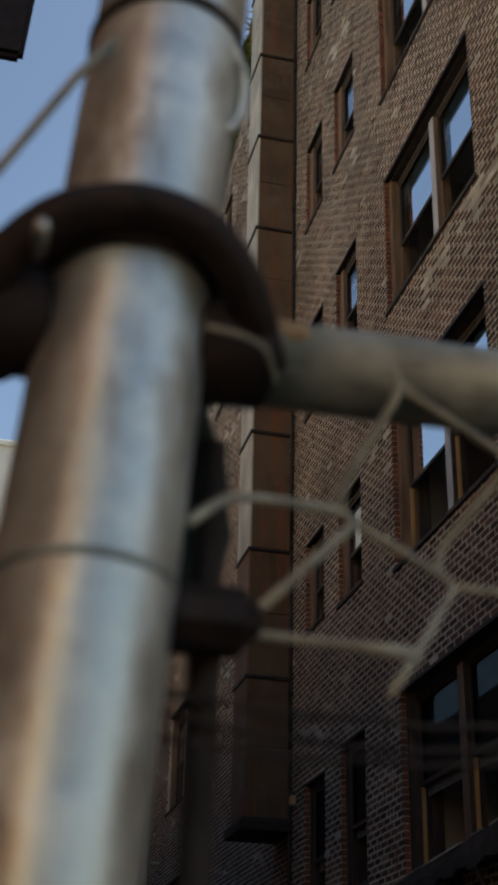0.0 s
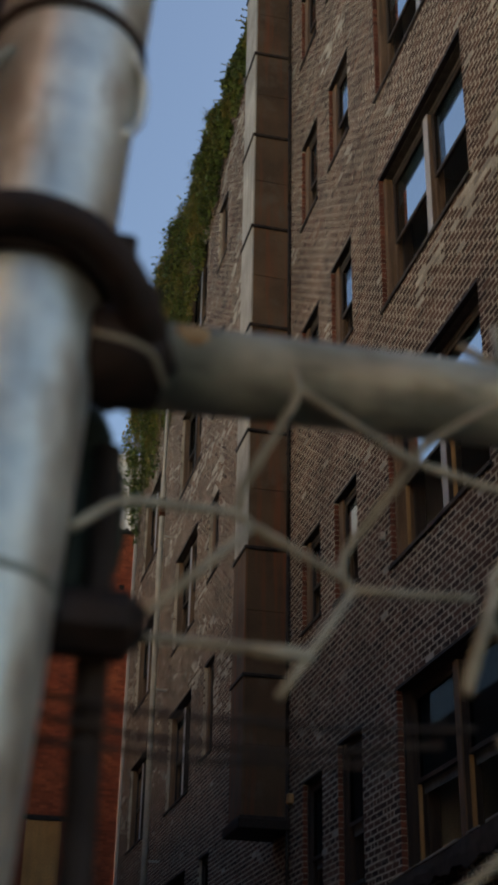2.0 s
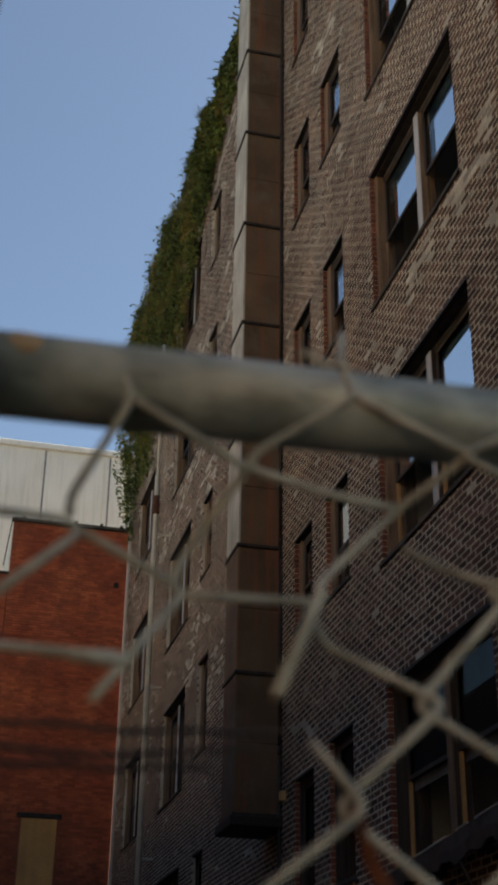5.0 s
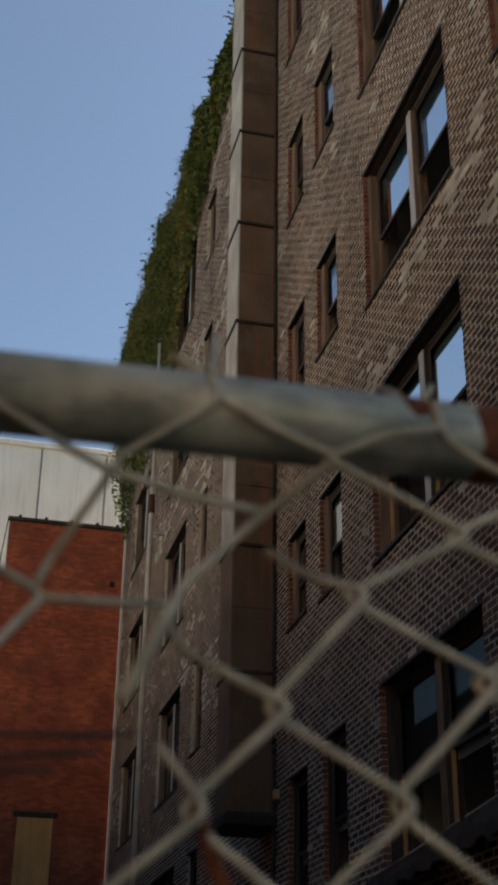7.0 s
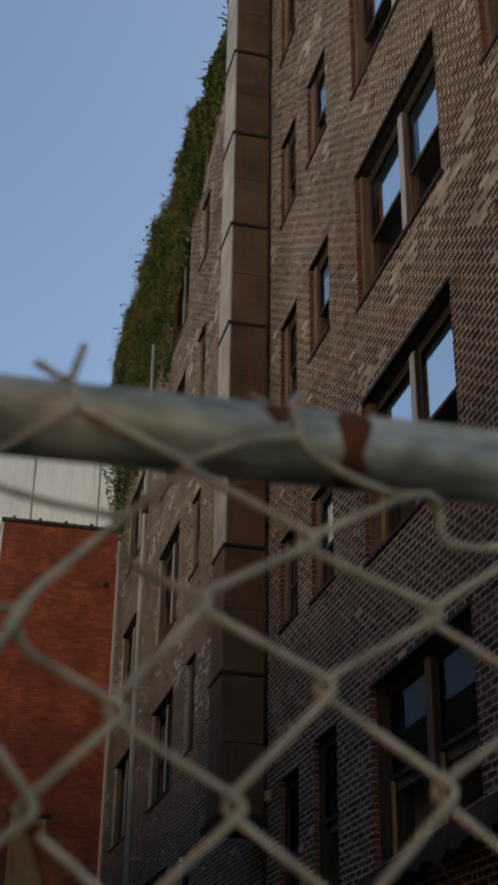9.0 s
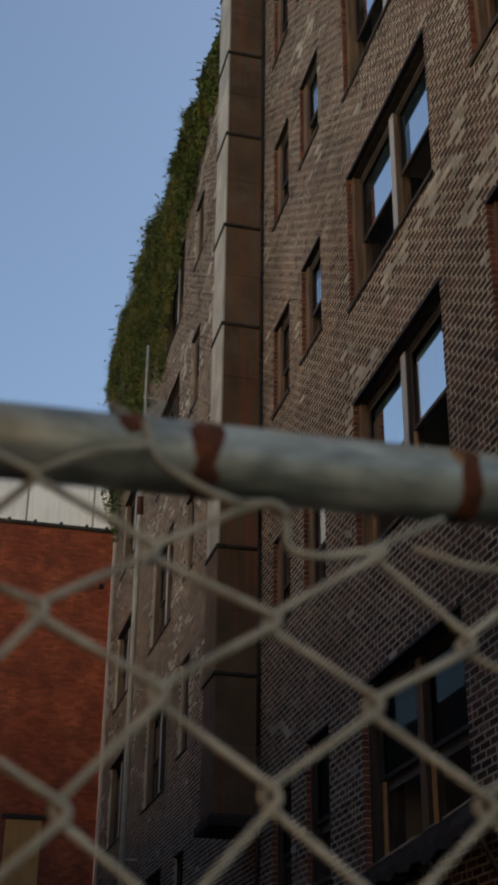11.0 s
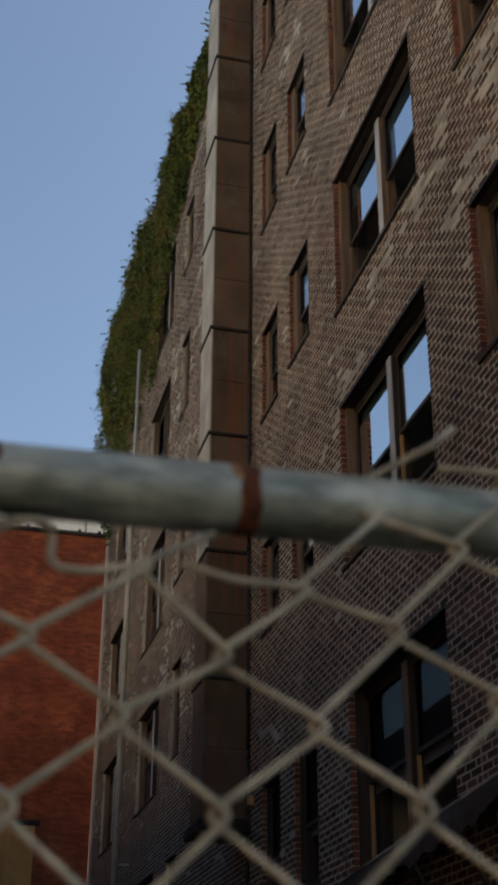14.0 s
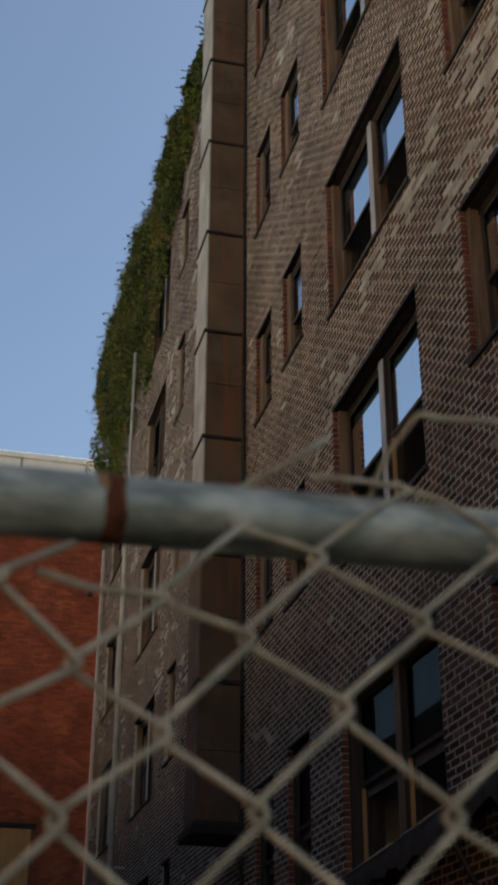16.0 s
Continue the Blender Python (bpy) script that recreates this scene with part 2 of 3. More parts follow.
for z0, z1 in ((3.8, 5.45), (7.44, 8.72), (10.70, 12.17), (14.05, 15.62), (17.4, 18.9)):
    OPEN.append((15.70, 16.56, z0, z1, False))
for z0, z1 in ((4.1, 5.5), (7.52, 9.12), (10.8, 12.4)):
    OPEN.append((6.45, 9.13, z0, z1, True))
for z0, z1 in ((3.7, 5.5), (7.2, 8.9), (10.56, 12.13), (14.07, 15.8), (17.58, 19.15)):
    OPEN.append((22.3, 23.14, z0, z1, False))
for z0, z1 in ((3.6, 5.5), (6.9, 8.85), (10.2, 12.3), (13.75, 15.83), (17.2, 19.3)):
    OPEN.append((24.35, 26.7, z0, z1, True))
for z0, z1 in ((3.6, 5.5), (6.9, 8.85), (10.2, 12.1), (13.7, 15.77)):
    OPEN.append((29.4, 31.75, z0, z1, True))

building = thing("brick_building", (0, 18, 0), label="old brown brick building with rows of sash windows", category="building")
building.location = (0, 0, 0)
ys = sorted({NEAR, END, *[o[0] for o in OPEN], *[o[1] for o in OPEN]})
zs = sorted({0.0, ROOF, *[o[2] for o in OPEN], *[o[3] for o in OPEN]})
solid = {(i, k) for i in range(len(ys) - 1) for k in range(len(zs) - 1)
         if not any(o[0] <= ys[i] and o[1] >= ys[i + 1] and o[2] <= zs[k] and o[3] >= zs[k + 1] for o in OPEN)}
bm = bmesh.new()
corner = functools.lru_cache(None)(lambda x, i, k: bm.verts.new((x, ys[i], zs[k])))
for i, k in sorted(solid):
    f, g = 0.001, 0.36
    bm.faces.new((corner(f, i, k), corner(f, i, k + 1), corner(f, i + 1, k + 1), corner(f, i + 1, k)))
    bm.faces.new((corner(g, i, k), corner(g, i + 1, k), corner(g, i + 1, k + 1), corner(g, i, k + 1)))
    for di, dk, p, q in ((-1, 0, (0, 0), (0, 1)), (1, 0, (1, 1), (1, 0)), (0, -1, (1, 0), (0, 0)), (0, 1, (0, 1), (1, 1))):
        if (i + di, k + dk) not in solid:
            p, q = (i + p[0], k + p[1]), (i + q[0], k + q[1])
            bm.faces.new((corner(f, *q), corner(f, *p), corner(g, *p), corner(g, *q)))
bmesh.ops.recalc_face_normals(bm, faces=bm.faces[:])
part("wall", bm, M_MORTAR, building, "grey mortar bed of the brick wall")
part("roof", boxes((-0.05, 9.0, NEAR - 0.1, END, ROOF, ROOF + 0.12), bev=0.01), M_SILL, building, "dark roof edge")
part("back_wall", boxes((5.0, 5.3, NEAR, END, 0, ROOF), (0.36, 5.0, NEAR, NEAR + 0.3, 0, ROOF), (0.36, 5.0, END - 0.3, END, 0, ROOF)), M_ROOM, building)
for z in (3.0, 6.3, 9.6, 12.95, 16.2, 19.6):
    part("floor_slab", boxes((0.36, 5.0, NEAR + 0.3, END - 0.3, z, z + 0.25)), M_ROOM, building)
for y in (9.6, 13.5, 15.3, 17.4, 23.7, 28.0):
    part("partition", boxes((0.365, 4.995, y, y + 0.15, 0.3, ROOF - 0.02)), M_ROOM, building)
part("corner_strip", boxes((-0.03, 0.10, END - 0.35, END - 0.03, 0, ROOF - 0.02), bev=0.01), M_GREYPANEL, building, "pale grey corner strip")


def window(y0, y1, z0, z1, double, number):
    """A sash window set back in its opening: jambs, head, mullion, sashes with panes, the lower one raised, and a sill."""
    w = thing(f"window_{number}", label="brown wooden sash window with raised lower sash" if not double
              else "double brown wooden sash window with pale mullion", category="window", kind="structure")
    g = 0.185 if double else 0.115
    bare = z0 == 13.75              # one opening has dark panes and no backing sheet
    jw = 0.07 if double or z0 < 6.5 else 0.16
    fx0, fx1 = 0.062, g + 0.10
    # frames of the lowest row take the darker wood
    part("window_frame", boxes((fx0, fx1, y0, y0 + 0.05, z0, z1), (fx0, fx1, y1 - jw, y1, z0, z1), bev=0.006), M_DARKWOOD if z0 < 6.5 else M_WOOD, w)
    # the recess's shade is put into the near-black head and soffit colour
    part("window_head", boxes((g - 0.03, fx1, y0 + 0.05, y1 - jw, z1 - 0.10, z1 - 0.001)), M_NEARBLACK, w, "head board coloured near black for its shade")
    part("soffit", boxes((0.064, g - 0.03, y0 + 0.05, y1 - jw, z1 - 0.04, z1 - 0.001)), M_NEARBLACK, w, "soffit coloured near black for its shade")
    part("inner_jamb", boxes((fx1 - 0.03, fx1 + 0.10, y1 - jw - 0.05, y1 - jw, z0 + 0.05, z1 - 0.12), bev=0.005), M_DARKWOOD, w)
    part("window_sill", boxes((-0.028, fx1, y0 - 0.035, y1 + 0.05, z0 - 0.055, z0 - 0.004), bev=0.006), M_SILL, w, "dark stone sill")
    part("lintel", boxes((-0.003, 0.062, y0 - 0.02, y1 + 0.02, z1 - 0.03, z1 + 0.004)), M_BLACKSTEEL, w, "dark steel lintel")
    if double:
        c = (y0 + y1) / 2
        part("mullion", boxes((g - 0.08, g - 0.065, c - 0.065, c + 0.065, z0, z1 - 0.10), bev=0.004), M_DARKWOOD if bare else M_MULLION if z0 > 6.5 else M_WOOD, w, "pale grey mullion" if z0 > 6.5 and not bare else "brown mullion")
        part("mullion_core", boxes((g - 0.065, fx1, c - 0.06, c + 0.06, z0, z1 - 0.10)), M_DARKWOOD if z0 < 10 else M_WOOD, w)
        bays = ((y0 + 0.05, c - 0.06), (c + 0.06, y1 - jw))
    else:
        bays = ((y0 + 0.05, y1 - jw),)
    for a, b in bays:
        mid = z0 + (z1 - z0) * (0.47 if double else 0.40)
        top = z1 - 0.10
        s = part("sash", boxes((g - 0.02, g + 0.02, a, a + 0.045, mid, top), (g - 0.02, g + 0.02, b - 0.045, b, mid, top),
                               (g - 0.02, g + 0.02, a + 0.045, b - 0.045, mid, mid + 0.05), (g - 0.02, g + 0.02, a + 0.045, b - 0.045, top - 0.05, top),
                               bev=0.004), M_DARKWOOD, w)
        # pane split so its dim top and side imitate the reveal's reflection
        meet = mid + 0.05 + (top - mid - 0.10) * (0.80 if z0 < 8 else 0.62)
        side = b - 0.045 - (b - a - 0.09) * (0.04 if z0 < 8 else 0.24)
        for c0, c1, p0, p1, glass, words in ((a + 0.045, side, mid + 0.05, meet, M_GLASS if double else M_SOFT, "main sky-reflecting part of the glass"),
                                             (side, b - 0.045, mid + 0.05, meet, M_DIM, "part of the glass dimmed like the reveal's reflection"),
                                             (a + 0.045, b - 0.045, meet, top - 0.05, M_PLAIN if z0 < 8 else M_DIM, "part of the glass dimmed like the reveal's reflection")):
            p = part("pane", boxes((g - 0.002, g + 0.002, c0, c1, p0, p1)), M_PLAIN if bare or z0 < 6.5 else glass, s, words if z0 > 6.5 else "glass pane")
            p.visible_shadow = False
        if not bare:
            # sheet added to imitate the pane's dim grey reflection; darker in the lowest row
            part("blind", boxes((g + 0.035, g + 0.040, a + 0.045, b - 0.045, meet - 0.02 if z0 > 6.5 else mid - 0.1, top - 0.02)), M_BACKING if z0 > 6.5 else M_DIMBACKING, w, "grey sheet added behind the pane")
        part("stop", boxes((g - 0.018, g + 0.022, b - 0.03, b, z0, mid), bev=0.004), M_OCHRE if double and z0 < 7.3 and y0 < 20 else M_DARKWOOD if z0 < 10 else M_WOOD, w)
    return w


for i, o in enumerate(OPEN):
    window(*o, i + 1)

# ---------- stack of panelled duct on the wall ----------
duct = thing("duct_stack", (-0.32, 17.6, 5.1), label="tall rust-brown panelled duct fixed to the brick wall", category="duct")
duct.location = (0, 0, 0)
JOINTS = [5.1, 7.0, 8.87, 10.75, 12.60, 14.48, 16.36, 18.17, 20.05, 22.4]
for a, b in zip(JOINTS, JOINTS[1:]):
    mid = (a + b) / 2
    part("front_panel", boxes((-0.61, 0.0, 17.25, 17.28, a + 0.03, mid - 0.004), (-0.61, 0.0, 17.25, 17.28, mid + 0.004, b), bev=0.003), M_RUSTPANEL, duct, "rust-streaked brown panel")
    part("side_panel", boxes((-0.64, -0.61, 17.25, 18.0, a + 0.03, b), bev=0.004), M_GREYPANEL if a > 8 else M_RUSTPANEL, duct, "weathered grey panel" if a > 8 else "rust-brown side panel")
    part("flange", boxes((-0.665, 0.0, 17.215, 18.02, a - 0.02, a + 0.03), bev=0.006), M_DARKSTEEL, duct, "dark steel joint flange")
part("core", boxes((-0.61, 0.0, 17.28, 18.0, 5.1, 22.4)), M_DARKSTEEL, duct)
part("bracket", boxes((-0.70, 0.0, 17.15, 18.1, 4.95, 5.08), bev=0.01), M_BLACKSTEEL, duct, "black bottom bracket")
conduit = thing("conduit", label="dark steel conduit beside the duct on brick wall", category="pipe")
for z in range(0, 21, 3):
    part("pipe_length", tube(bmesh.new(), [(-0.03, 17.21, z), (-0.03, 17.21, min(z + 3, 21.7))], 0.026, 12), M_DARKSTEEL, conduit, smooth=True)
    part("coupling", tube(bmesh.new(), [(-0.03, 17.21, z + 2.9), (-0.03, 17.21, z + 3.02)], 0.031, 12), M_DARKSTEEL, conduit, smooth=True)
    part("strap", boxes((-0.062, 0.0, 17.19, 17.23, z + 1.4, z + 1.44), bev=0.004), M_BLACKSTEEL, conduit)

# ---------- downpipe, box and canopy on the wall ----------
dp = thing("downpipe", label="pale weathered downpipe with an orange rusty collar", category="pipe")
part("pipe", tube(bmesh.new(), [(-0.30, 27.1, 0), (-0.30, 27.1, 14.4), (-0.30, 27.1, 14.5), (-0.30, 27.1, 17.95)], [0.062, 0.062, 0.036, 0.036], 12), M_PIPE, dp, smooth=True)
part("collar", tube(bmesh.new(), [(-0.30, 27.1, 13.5), (-0.30, 27.1, 13.95)], 0.070, 12), M_RUST, dp, "orange rusty collar", smooth=True)
for z in (6, 9.5, 13.0, 16.5):
    part("strap", boxes((-0.36, 0.0, 27.08, 27.12, z, z + 0.05), bev=0.004), M_PIPE, dp, "pale strap")
jb = tagged(part("junction_box", boxes((-0.08, 0.0, 16.97, 17.07, 5.26, 5.39), bev=0.012), M_OCHRE), "small ochre junction box on the brick wall", "box")
lb = tagged(part("wall_bracket", boxes((-0.06, 0.0, 13.14, 13.18, 7.42, 7.52), bev=0.008), M_PIPE), "tiny pale bracket on the brick wall", "bracket")

canopy = thing("canopy", label="dark sagging steel canopy with pale worn edge", category="canopy")


def slope_z(y):
    return 3.66 + 0.066 * (12.8 - y)


def sloped(x0, x1, y0, y1, d0, d1):
    """A bar that follows the canopy's slope, d0 to d1 below or above its line."""
    bm = bmesh.new()
    box(bm, x0, x1, y0, y1, 0, 1, 0)
    for v in bm.verts:
        v.co.z = slope_z(v.co.y) + (d1 if v.co.z > 0.5 else d0)
    bmesh.ops.bevel(bm, geom=bm.edges[:], offset=0.004, segments=1, affect="EDGES")
    return bm


part("deck", sloped(-0.29, 0.0, 6.5, 13.6, -0.07, -0.01), M_BLACKSTEEL, canopy)
crng = random.Random(5)
y = 6.5
while y < 13.5:                 # worn paint left on stretches of the edge
    w = crng.uniform(0.25, 1.1)
    part("edge", sloped(-0.305 + crng.uniform(0, 0.006), -0.285, y, min(13.6, y + w), -crng.uniform(0.006, 0.02), 0.006), M_GREYPANEL, canopy, "pale worn edge")
    y += w + crng.uniform(0.02, 0.22)
fb = bmesh.new()
last = None
for k in range(143):            # sagging torn fascia
    y = 6.5 + k * 0.05
    low = -0.20 - 0.10 * noise.noise(Vector((y * 1.3, 2.2, 0))) - 0.09 * noise.noise(Vector((y * 6.0, 5.5, 0)))
    out = -0.285 + 0.03 * noise.noise(Vector((y * 2.1, 8.0, 0)))
    ring_ = [fb.verts.new((x, y, slope_z(y) + d)) for x, d in ((-0.296, -0.012), (out - 0.012, low * 0.55), (out, low), (out + 0.012, low), (out, low * 0.55), (-0.27, -0.012))]
    if last:
        for a in range(6):
            b = (a + 1) % 6
            fb.faces.new((last[a], last[b], ring_[b], ring_[a]))
    last = ring_
bmesh.ops.recalc_face_normals(fb, faces=fb.faces[:])
part("fascia", fb, M_NEARBLACK, canopy, "torn dark fascia")
for y in (7.6, 8.6, 9.6, 10.6, 11.6, 12.6):
    zz = slope_z(y)
    part("brace", tube(bmesh.new(), [(-0.28, y, zz - 0.25), (-0.02, y, zz - 0.75)], 0.022, 6), M_DARKSTEEL, canopy)
    part("bearer", boxes((-0.27, 0.0, y - 0.03, y + 0.03, zz - 0.16, zz - 0.08), bev=0.006), M_DARKSTEEL, canopy)

# ---------- far buildings ----------
red = thing("red_brick_building", label="low red brick building with dark coping", category="building")
part("wall", boxes((-3.16, -0.03, END + 0.03, END + 3.5, 0, 15.62)), M_REDMORTAR, red)
part("coping", boxes((-3.22, -0.03, END - 0.06, END + 3.5, 15.62, 15.72), bev=0.015), M_SILL, red, "dark coping")
for x in (-2.9, -2.2, -1.5, -0.8, -0.25):
    part("coping_clip", boxes((x - 0.04, x + 0.04, END - 0.09, END + 0.1, 15.70, 15.77), bev=0.01), M_SILL, red)
part("boarded_door", boxes((-2.26, -1.385, END - 0.006, END + 0.04, 4.5, 7.83), bev=0.01), M_BOARD, red, "ochre boarded opening")
part("lintel", boxes((-2.37, -1.27, END - 0.03, END + 0.03, 7.84, 7.96), bev=0.01), M_DARKSTEEL, red, "dark lintel")
part("side_wall", boxes((-3.20, -3.165, END + 0.02, END + 3.5, 14.15, 15.60), bev=0.008), M_WHITE, red, "pale rendered side wall")
part("low_wing", boxes((-7.1, -3.17, END + 0.05, END + 3.5, 0, 14.10)), M_REDMORTAR, red, "lower red brick wing")
part("wing_coping", boxes((-7.1, -3.17, END - 0.02, END + 3.5, 14.10, 14.16), bev=0.01), M_SILL, red, "dark coping")
part("vent_hole", boxes((-0.36, -0.22, END - 0.012, END + 0.02, 13.98, 14.14), bev=0.02), M_BLACKSTEEL, red, "dark vent hole")

white = thing("white_building", label="pale cream panelled building behind the red one", category="building")
SEAMS = [-8.59 + 2.17 * k for k in range(10)]
for a, b in zip(SEAMS, SEAMS[1:]):
    part("panel", boxes((a + 0.03, b - 0.03, 40.0, 40.2, 0, 21.05), bev=0.01), M_WHITE, white)
    part("seam", boxes((b - 0.03, b + 0.03, 40.03, 40.2, 0, 21.0)), M_SEAM, white, "grey joint strip")
    part("rib", boxes((b - 0.20, b - 0.12, 39.95, 40.0, 0, 20.8), bev=0.01), M_WHITE, white)
part("body", boxes((-8.5, 11.0, 40.2, 50, 0, 21.0)), M_WHITE, white)
part("coping", boxes((-8.6, 11.1, 39.9, 50, 21.05, 21.25), bev=0.02), M_WHITE, white)

# ---------- ivy over the roof edge ----------
ivy = thing("ivy", label="thick green ivy hanging over the roof edge", category="climbing plant")
rng = random.Random(5)


def ivy_depth(y):
    """How far down the ivy hangs at y."""
    base = 0.35 + 0.62 * min(7.0, max(0.0, y - 19.8)) + 0.28 * max(0.0, y - 27.0)
    return base * (0.78 + 0.4 * noise.noise(Vector((y * 0.9, 1.7, 0))) + 0.25 * noise.noise(Vector((y * 3.1, 5.2, 0))) + 0.12)


def ivy_bulge(y, f):
    """How far it stands off the wall, f of the way down."""
    b = 0.10 + 0.22 * min(1.0, max(0.0, (y - 19.5) / 8.0))
    clump = noise.noise(Vector((y * 1.6, f * 4.0, 3.3))) + 0.8 * noise.noise(Vector((y * 4.1, f * 11.0, 7.7)))
    return b * (0.55 + 0.9 * math.sin(math.pi * min(1.0, f * 0.8 + 0.22))) * (0.85 + 0.6 * clump)


verts, faces = [], []
for k in range(46000):
    y = 19.8 + 14.0 * rng.random() ** 0.92
    dep = ivy_depth(y)
    f = rng.random() ** 1.25
    if noise.noise(Vector((y * 1.4, f * dep * 1.4, 9.1))) < -0.16 and f > 0.25:
        continue
    z = ROOF + 0.12 - f * (dep + 0.12) + rng.gauss(0, 0.05)
    out = max(0.02, ivy_bulge(y, f)) * (1.0 - 0.8 * rng.random() ** 3.0)
    if rng.random() < 0.035:
        out *= rng.uniform(1.1, 1.3)
    if f < 0.1:
        out = -0.3 + rng.random() * (out + 0.3)
    c = Vector((-out, y, z))
    s = rng.uniform(0.022, 0.05)
    q = Euler((rng.uniform(-0.9, 0.9), rng.uniform(-0.4, 1.0), rng.uniform(0, 6.28))).to_matrix()
    shape = [(0, 1.1, 0), (-0.8, 0.25, 0.2), (-0.45, -0.8, 0), (0, -0.5, -0.15), (0.45, -0.8, 0), (0.8, 0.25, 0.2)]
    i = len(verts)
    verts += [tuple(c + q @ (Vector(p) * s)) for p in shape]
    faces += [(i, i + 1, i + 2, i + 3), (i, i + 3, i + 4, i + 5)]
leaves = raw("leaves", verts, faces, M_LEAF, ivy)
tagged(leaves, "small green and yellowing ivy leaves", kind="stuff")
bm = bmesh.new()
for k in range(900):
    y = 19.4 + 14.2 * rng.random()
    dep = ivy_depth(y) * rng.uniform(0.6, 1.12)
    pts, yy = [], y
    for i in range(7):
        f = i / 6
        yy += rng.gauss(0, 0.07)
        pts.append((-max(0.03, ivy_bulge(y, min(1, f)) * rng.uniform(0.3, 1.0)), yy, ROOF + 0.15 - f * dep))
    tube(bm, pts, [rng.choice((0.003, 0.004, 0.005, 0.011)) * (1 - 0.7 * i / 6) for i in range(7)], 4)
tagged(part("stem", bm, M_STEM, ivy, "brown woody stems"), kind="stuff")
# long drooping runners over the leaves
bl_v, bl_f = [], []
for k in range(3600):
    y = 22.6 + 10.8 * rng.random()
    dep = ivy_depth(y)
    f = rng.uniform(0.03, 0.9)
    out = max(0.03, ivy_bulge(y, f)) * rng.uniform(0.85, 1.12)
    p = Vector((-out, y, ROOF + 0.12 - f * dep))
    d = Vector((-rng.uniform(0.2, 0.9), rng.gauss(0, 0.5), rng.uniform(-0.3, 0.6))).normalized()
    side = d.cross(Vector((0, 0, 1))).normalized() * rng.uniform(0.005, 0.011)
    step = rng.uniform(0.02, 0.062)
    n0 = len(bl_v)
    for i in range(6):
        w = 1.0 - 0.17 * i
        bl_v += [tuple(p - side * w), tuple(p + side * w)]
        p = p + d * step
        d = (d + Vector((0.05, 0, -0.38))).normalized()
    bl_f += [(n0 + 2 * i, n0 + 2 * i + 1, n0 + 2 * i + 3, n0 + 2 * i + 2) for i in range(5)]
tagged(raw("runner", bl_v, bl_f, M_RUNNER, ivy), "thin olive drooping runners", kind="stuff")
# tendrils that stand out against the sky
bm = bmesh.new()
tl_v, tl_f = [], []
for k in range(46):
    y = 19.6 + 13.8 * rng.random()
    o = ivy_bulge(y, 0.15)
    p = Vector((-o * 0.9, y, ROOF + rng.uniform(-0.9, 0.15)))
    d = Vector((-rng.uniform(0.5, 1), rng.uniform(-0.5, 0.5), rng.uniform(-0.1, 0.9))).normalized()
    pts = [p]
    for i in range(5):
        d = (d + Vector((0, rng.gauss(0, 0.25), -0.14))).normalized()
        pts.append(pts[-1] + d * rng.uniform(0.025, 0.06))
        for j in range(2):
            s = rng.uniform(0.02, 0.045)
            q = Euler((rng.uniform(-1, 1), rng.uniform(-1, 1), rng.uniform(0, 6.28))).to_matrix()
            n0 = len(tl_v)
            tl_v += [tuple(pts[-1] + q @ (Vector(v) * s)) for v in ((0, 1.1, 0), (-0.7, 0.1, 0.1), (0, -0.8, 0), (0.7, 0.1, 0.1))]
            tl_f.append((n0, n0 + 1, n0 + 2, n0 + 3))
    tube(bm, pts, 0.006, 4)
tagged(part("tendril", bm, M_STEM, ivy), kind="stuff")
tagged(raw("tendril_leaves", tl_v, tl_f, M_LEAF, ivy), kind="stuff")

# ---------- chain-link fence ----------
FY = 0.905                      # line of the top rail
PY = 0.865                      # line of the post, which stands in front of it
fence = thing("chain_link_fence", (-4.55, FY, 0), label="weathered chain-link fence with torn loose grey mesh", category="fence")
fence.location = (0, 0, 0)


def post_x(z):
    return -4.5525 + 0.0686 * (z - 2.0544)


post = part("post", tube(bmesh.new(), [(post_x(z), PY, z) for z in (0, 1.2, 2.0, 2.4, 3.0)], 0.0303, 48), M_GALV, fence, "scuffed galvanised steel post", smooth=True)


def ring(z, r, h, name, material, label="", rise=0.0):
    """A band round the post; rise lifts its front over its back."""
    bm = bmesh.new()
    rows = []
    for k in range(48):
        a = 2 * math.pi * k / 48
        rows.append([bm.verts.new((post_x(z) + rr * math.cos(a), PY + rr * math.sin(a), z - rise * math.sin(a) + dz))
                     for rr, dz in ((r - 0.003, -h / 2), (r - 0.0006, -h / 2), (r, -h * 0.38), (r, h * 0.38), (r - 0.0006, h / 2), (r - 0.003, h / 2))])
    for p, q in zip(rows, rows[1:] + rows[:1]):
        for k in range(6):
            bm.faces.new((p[k], q[k], q[(k + 1) % 6], p[(k + 1) % 6]))
    bmesh.ops.recalc_face_normals(bm, faces=bm.faces[:])
    return part(name, bm, material, post, label, smooth=True)


ring(2.229, 0.0318, 0.0055, "band", M_DARKSTEEL, "dark steel band", 0.003)
ring(1.9975, 0.0312, 0.0030, "tie_wire", M_RAIL, "", 0.002)
ring(2.1170, 0.0340, 0.0165, "brace_band", M_BLACKSTEEL, "black rusty brace band", 0.004)
part("clamp_arch", tube(bmesh.new(), bent([(-4.6083, 0.8612, 2.0845), (-4.5959, 0.8418, 2.1039), (-4.5782, 0.8303, 2.1190), (-4.5508, 0.8259, 2.1252), (-4.5269, 0.8286, 2.1207), (-4.5101, 0.8400, 2.1066), (-4.4978, 0.8612, 2.0863)], 0.012), 0.0080, 14), M_BLACKSTEEL, post, "black rusty clamp arch", smooth=True)
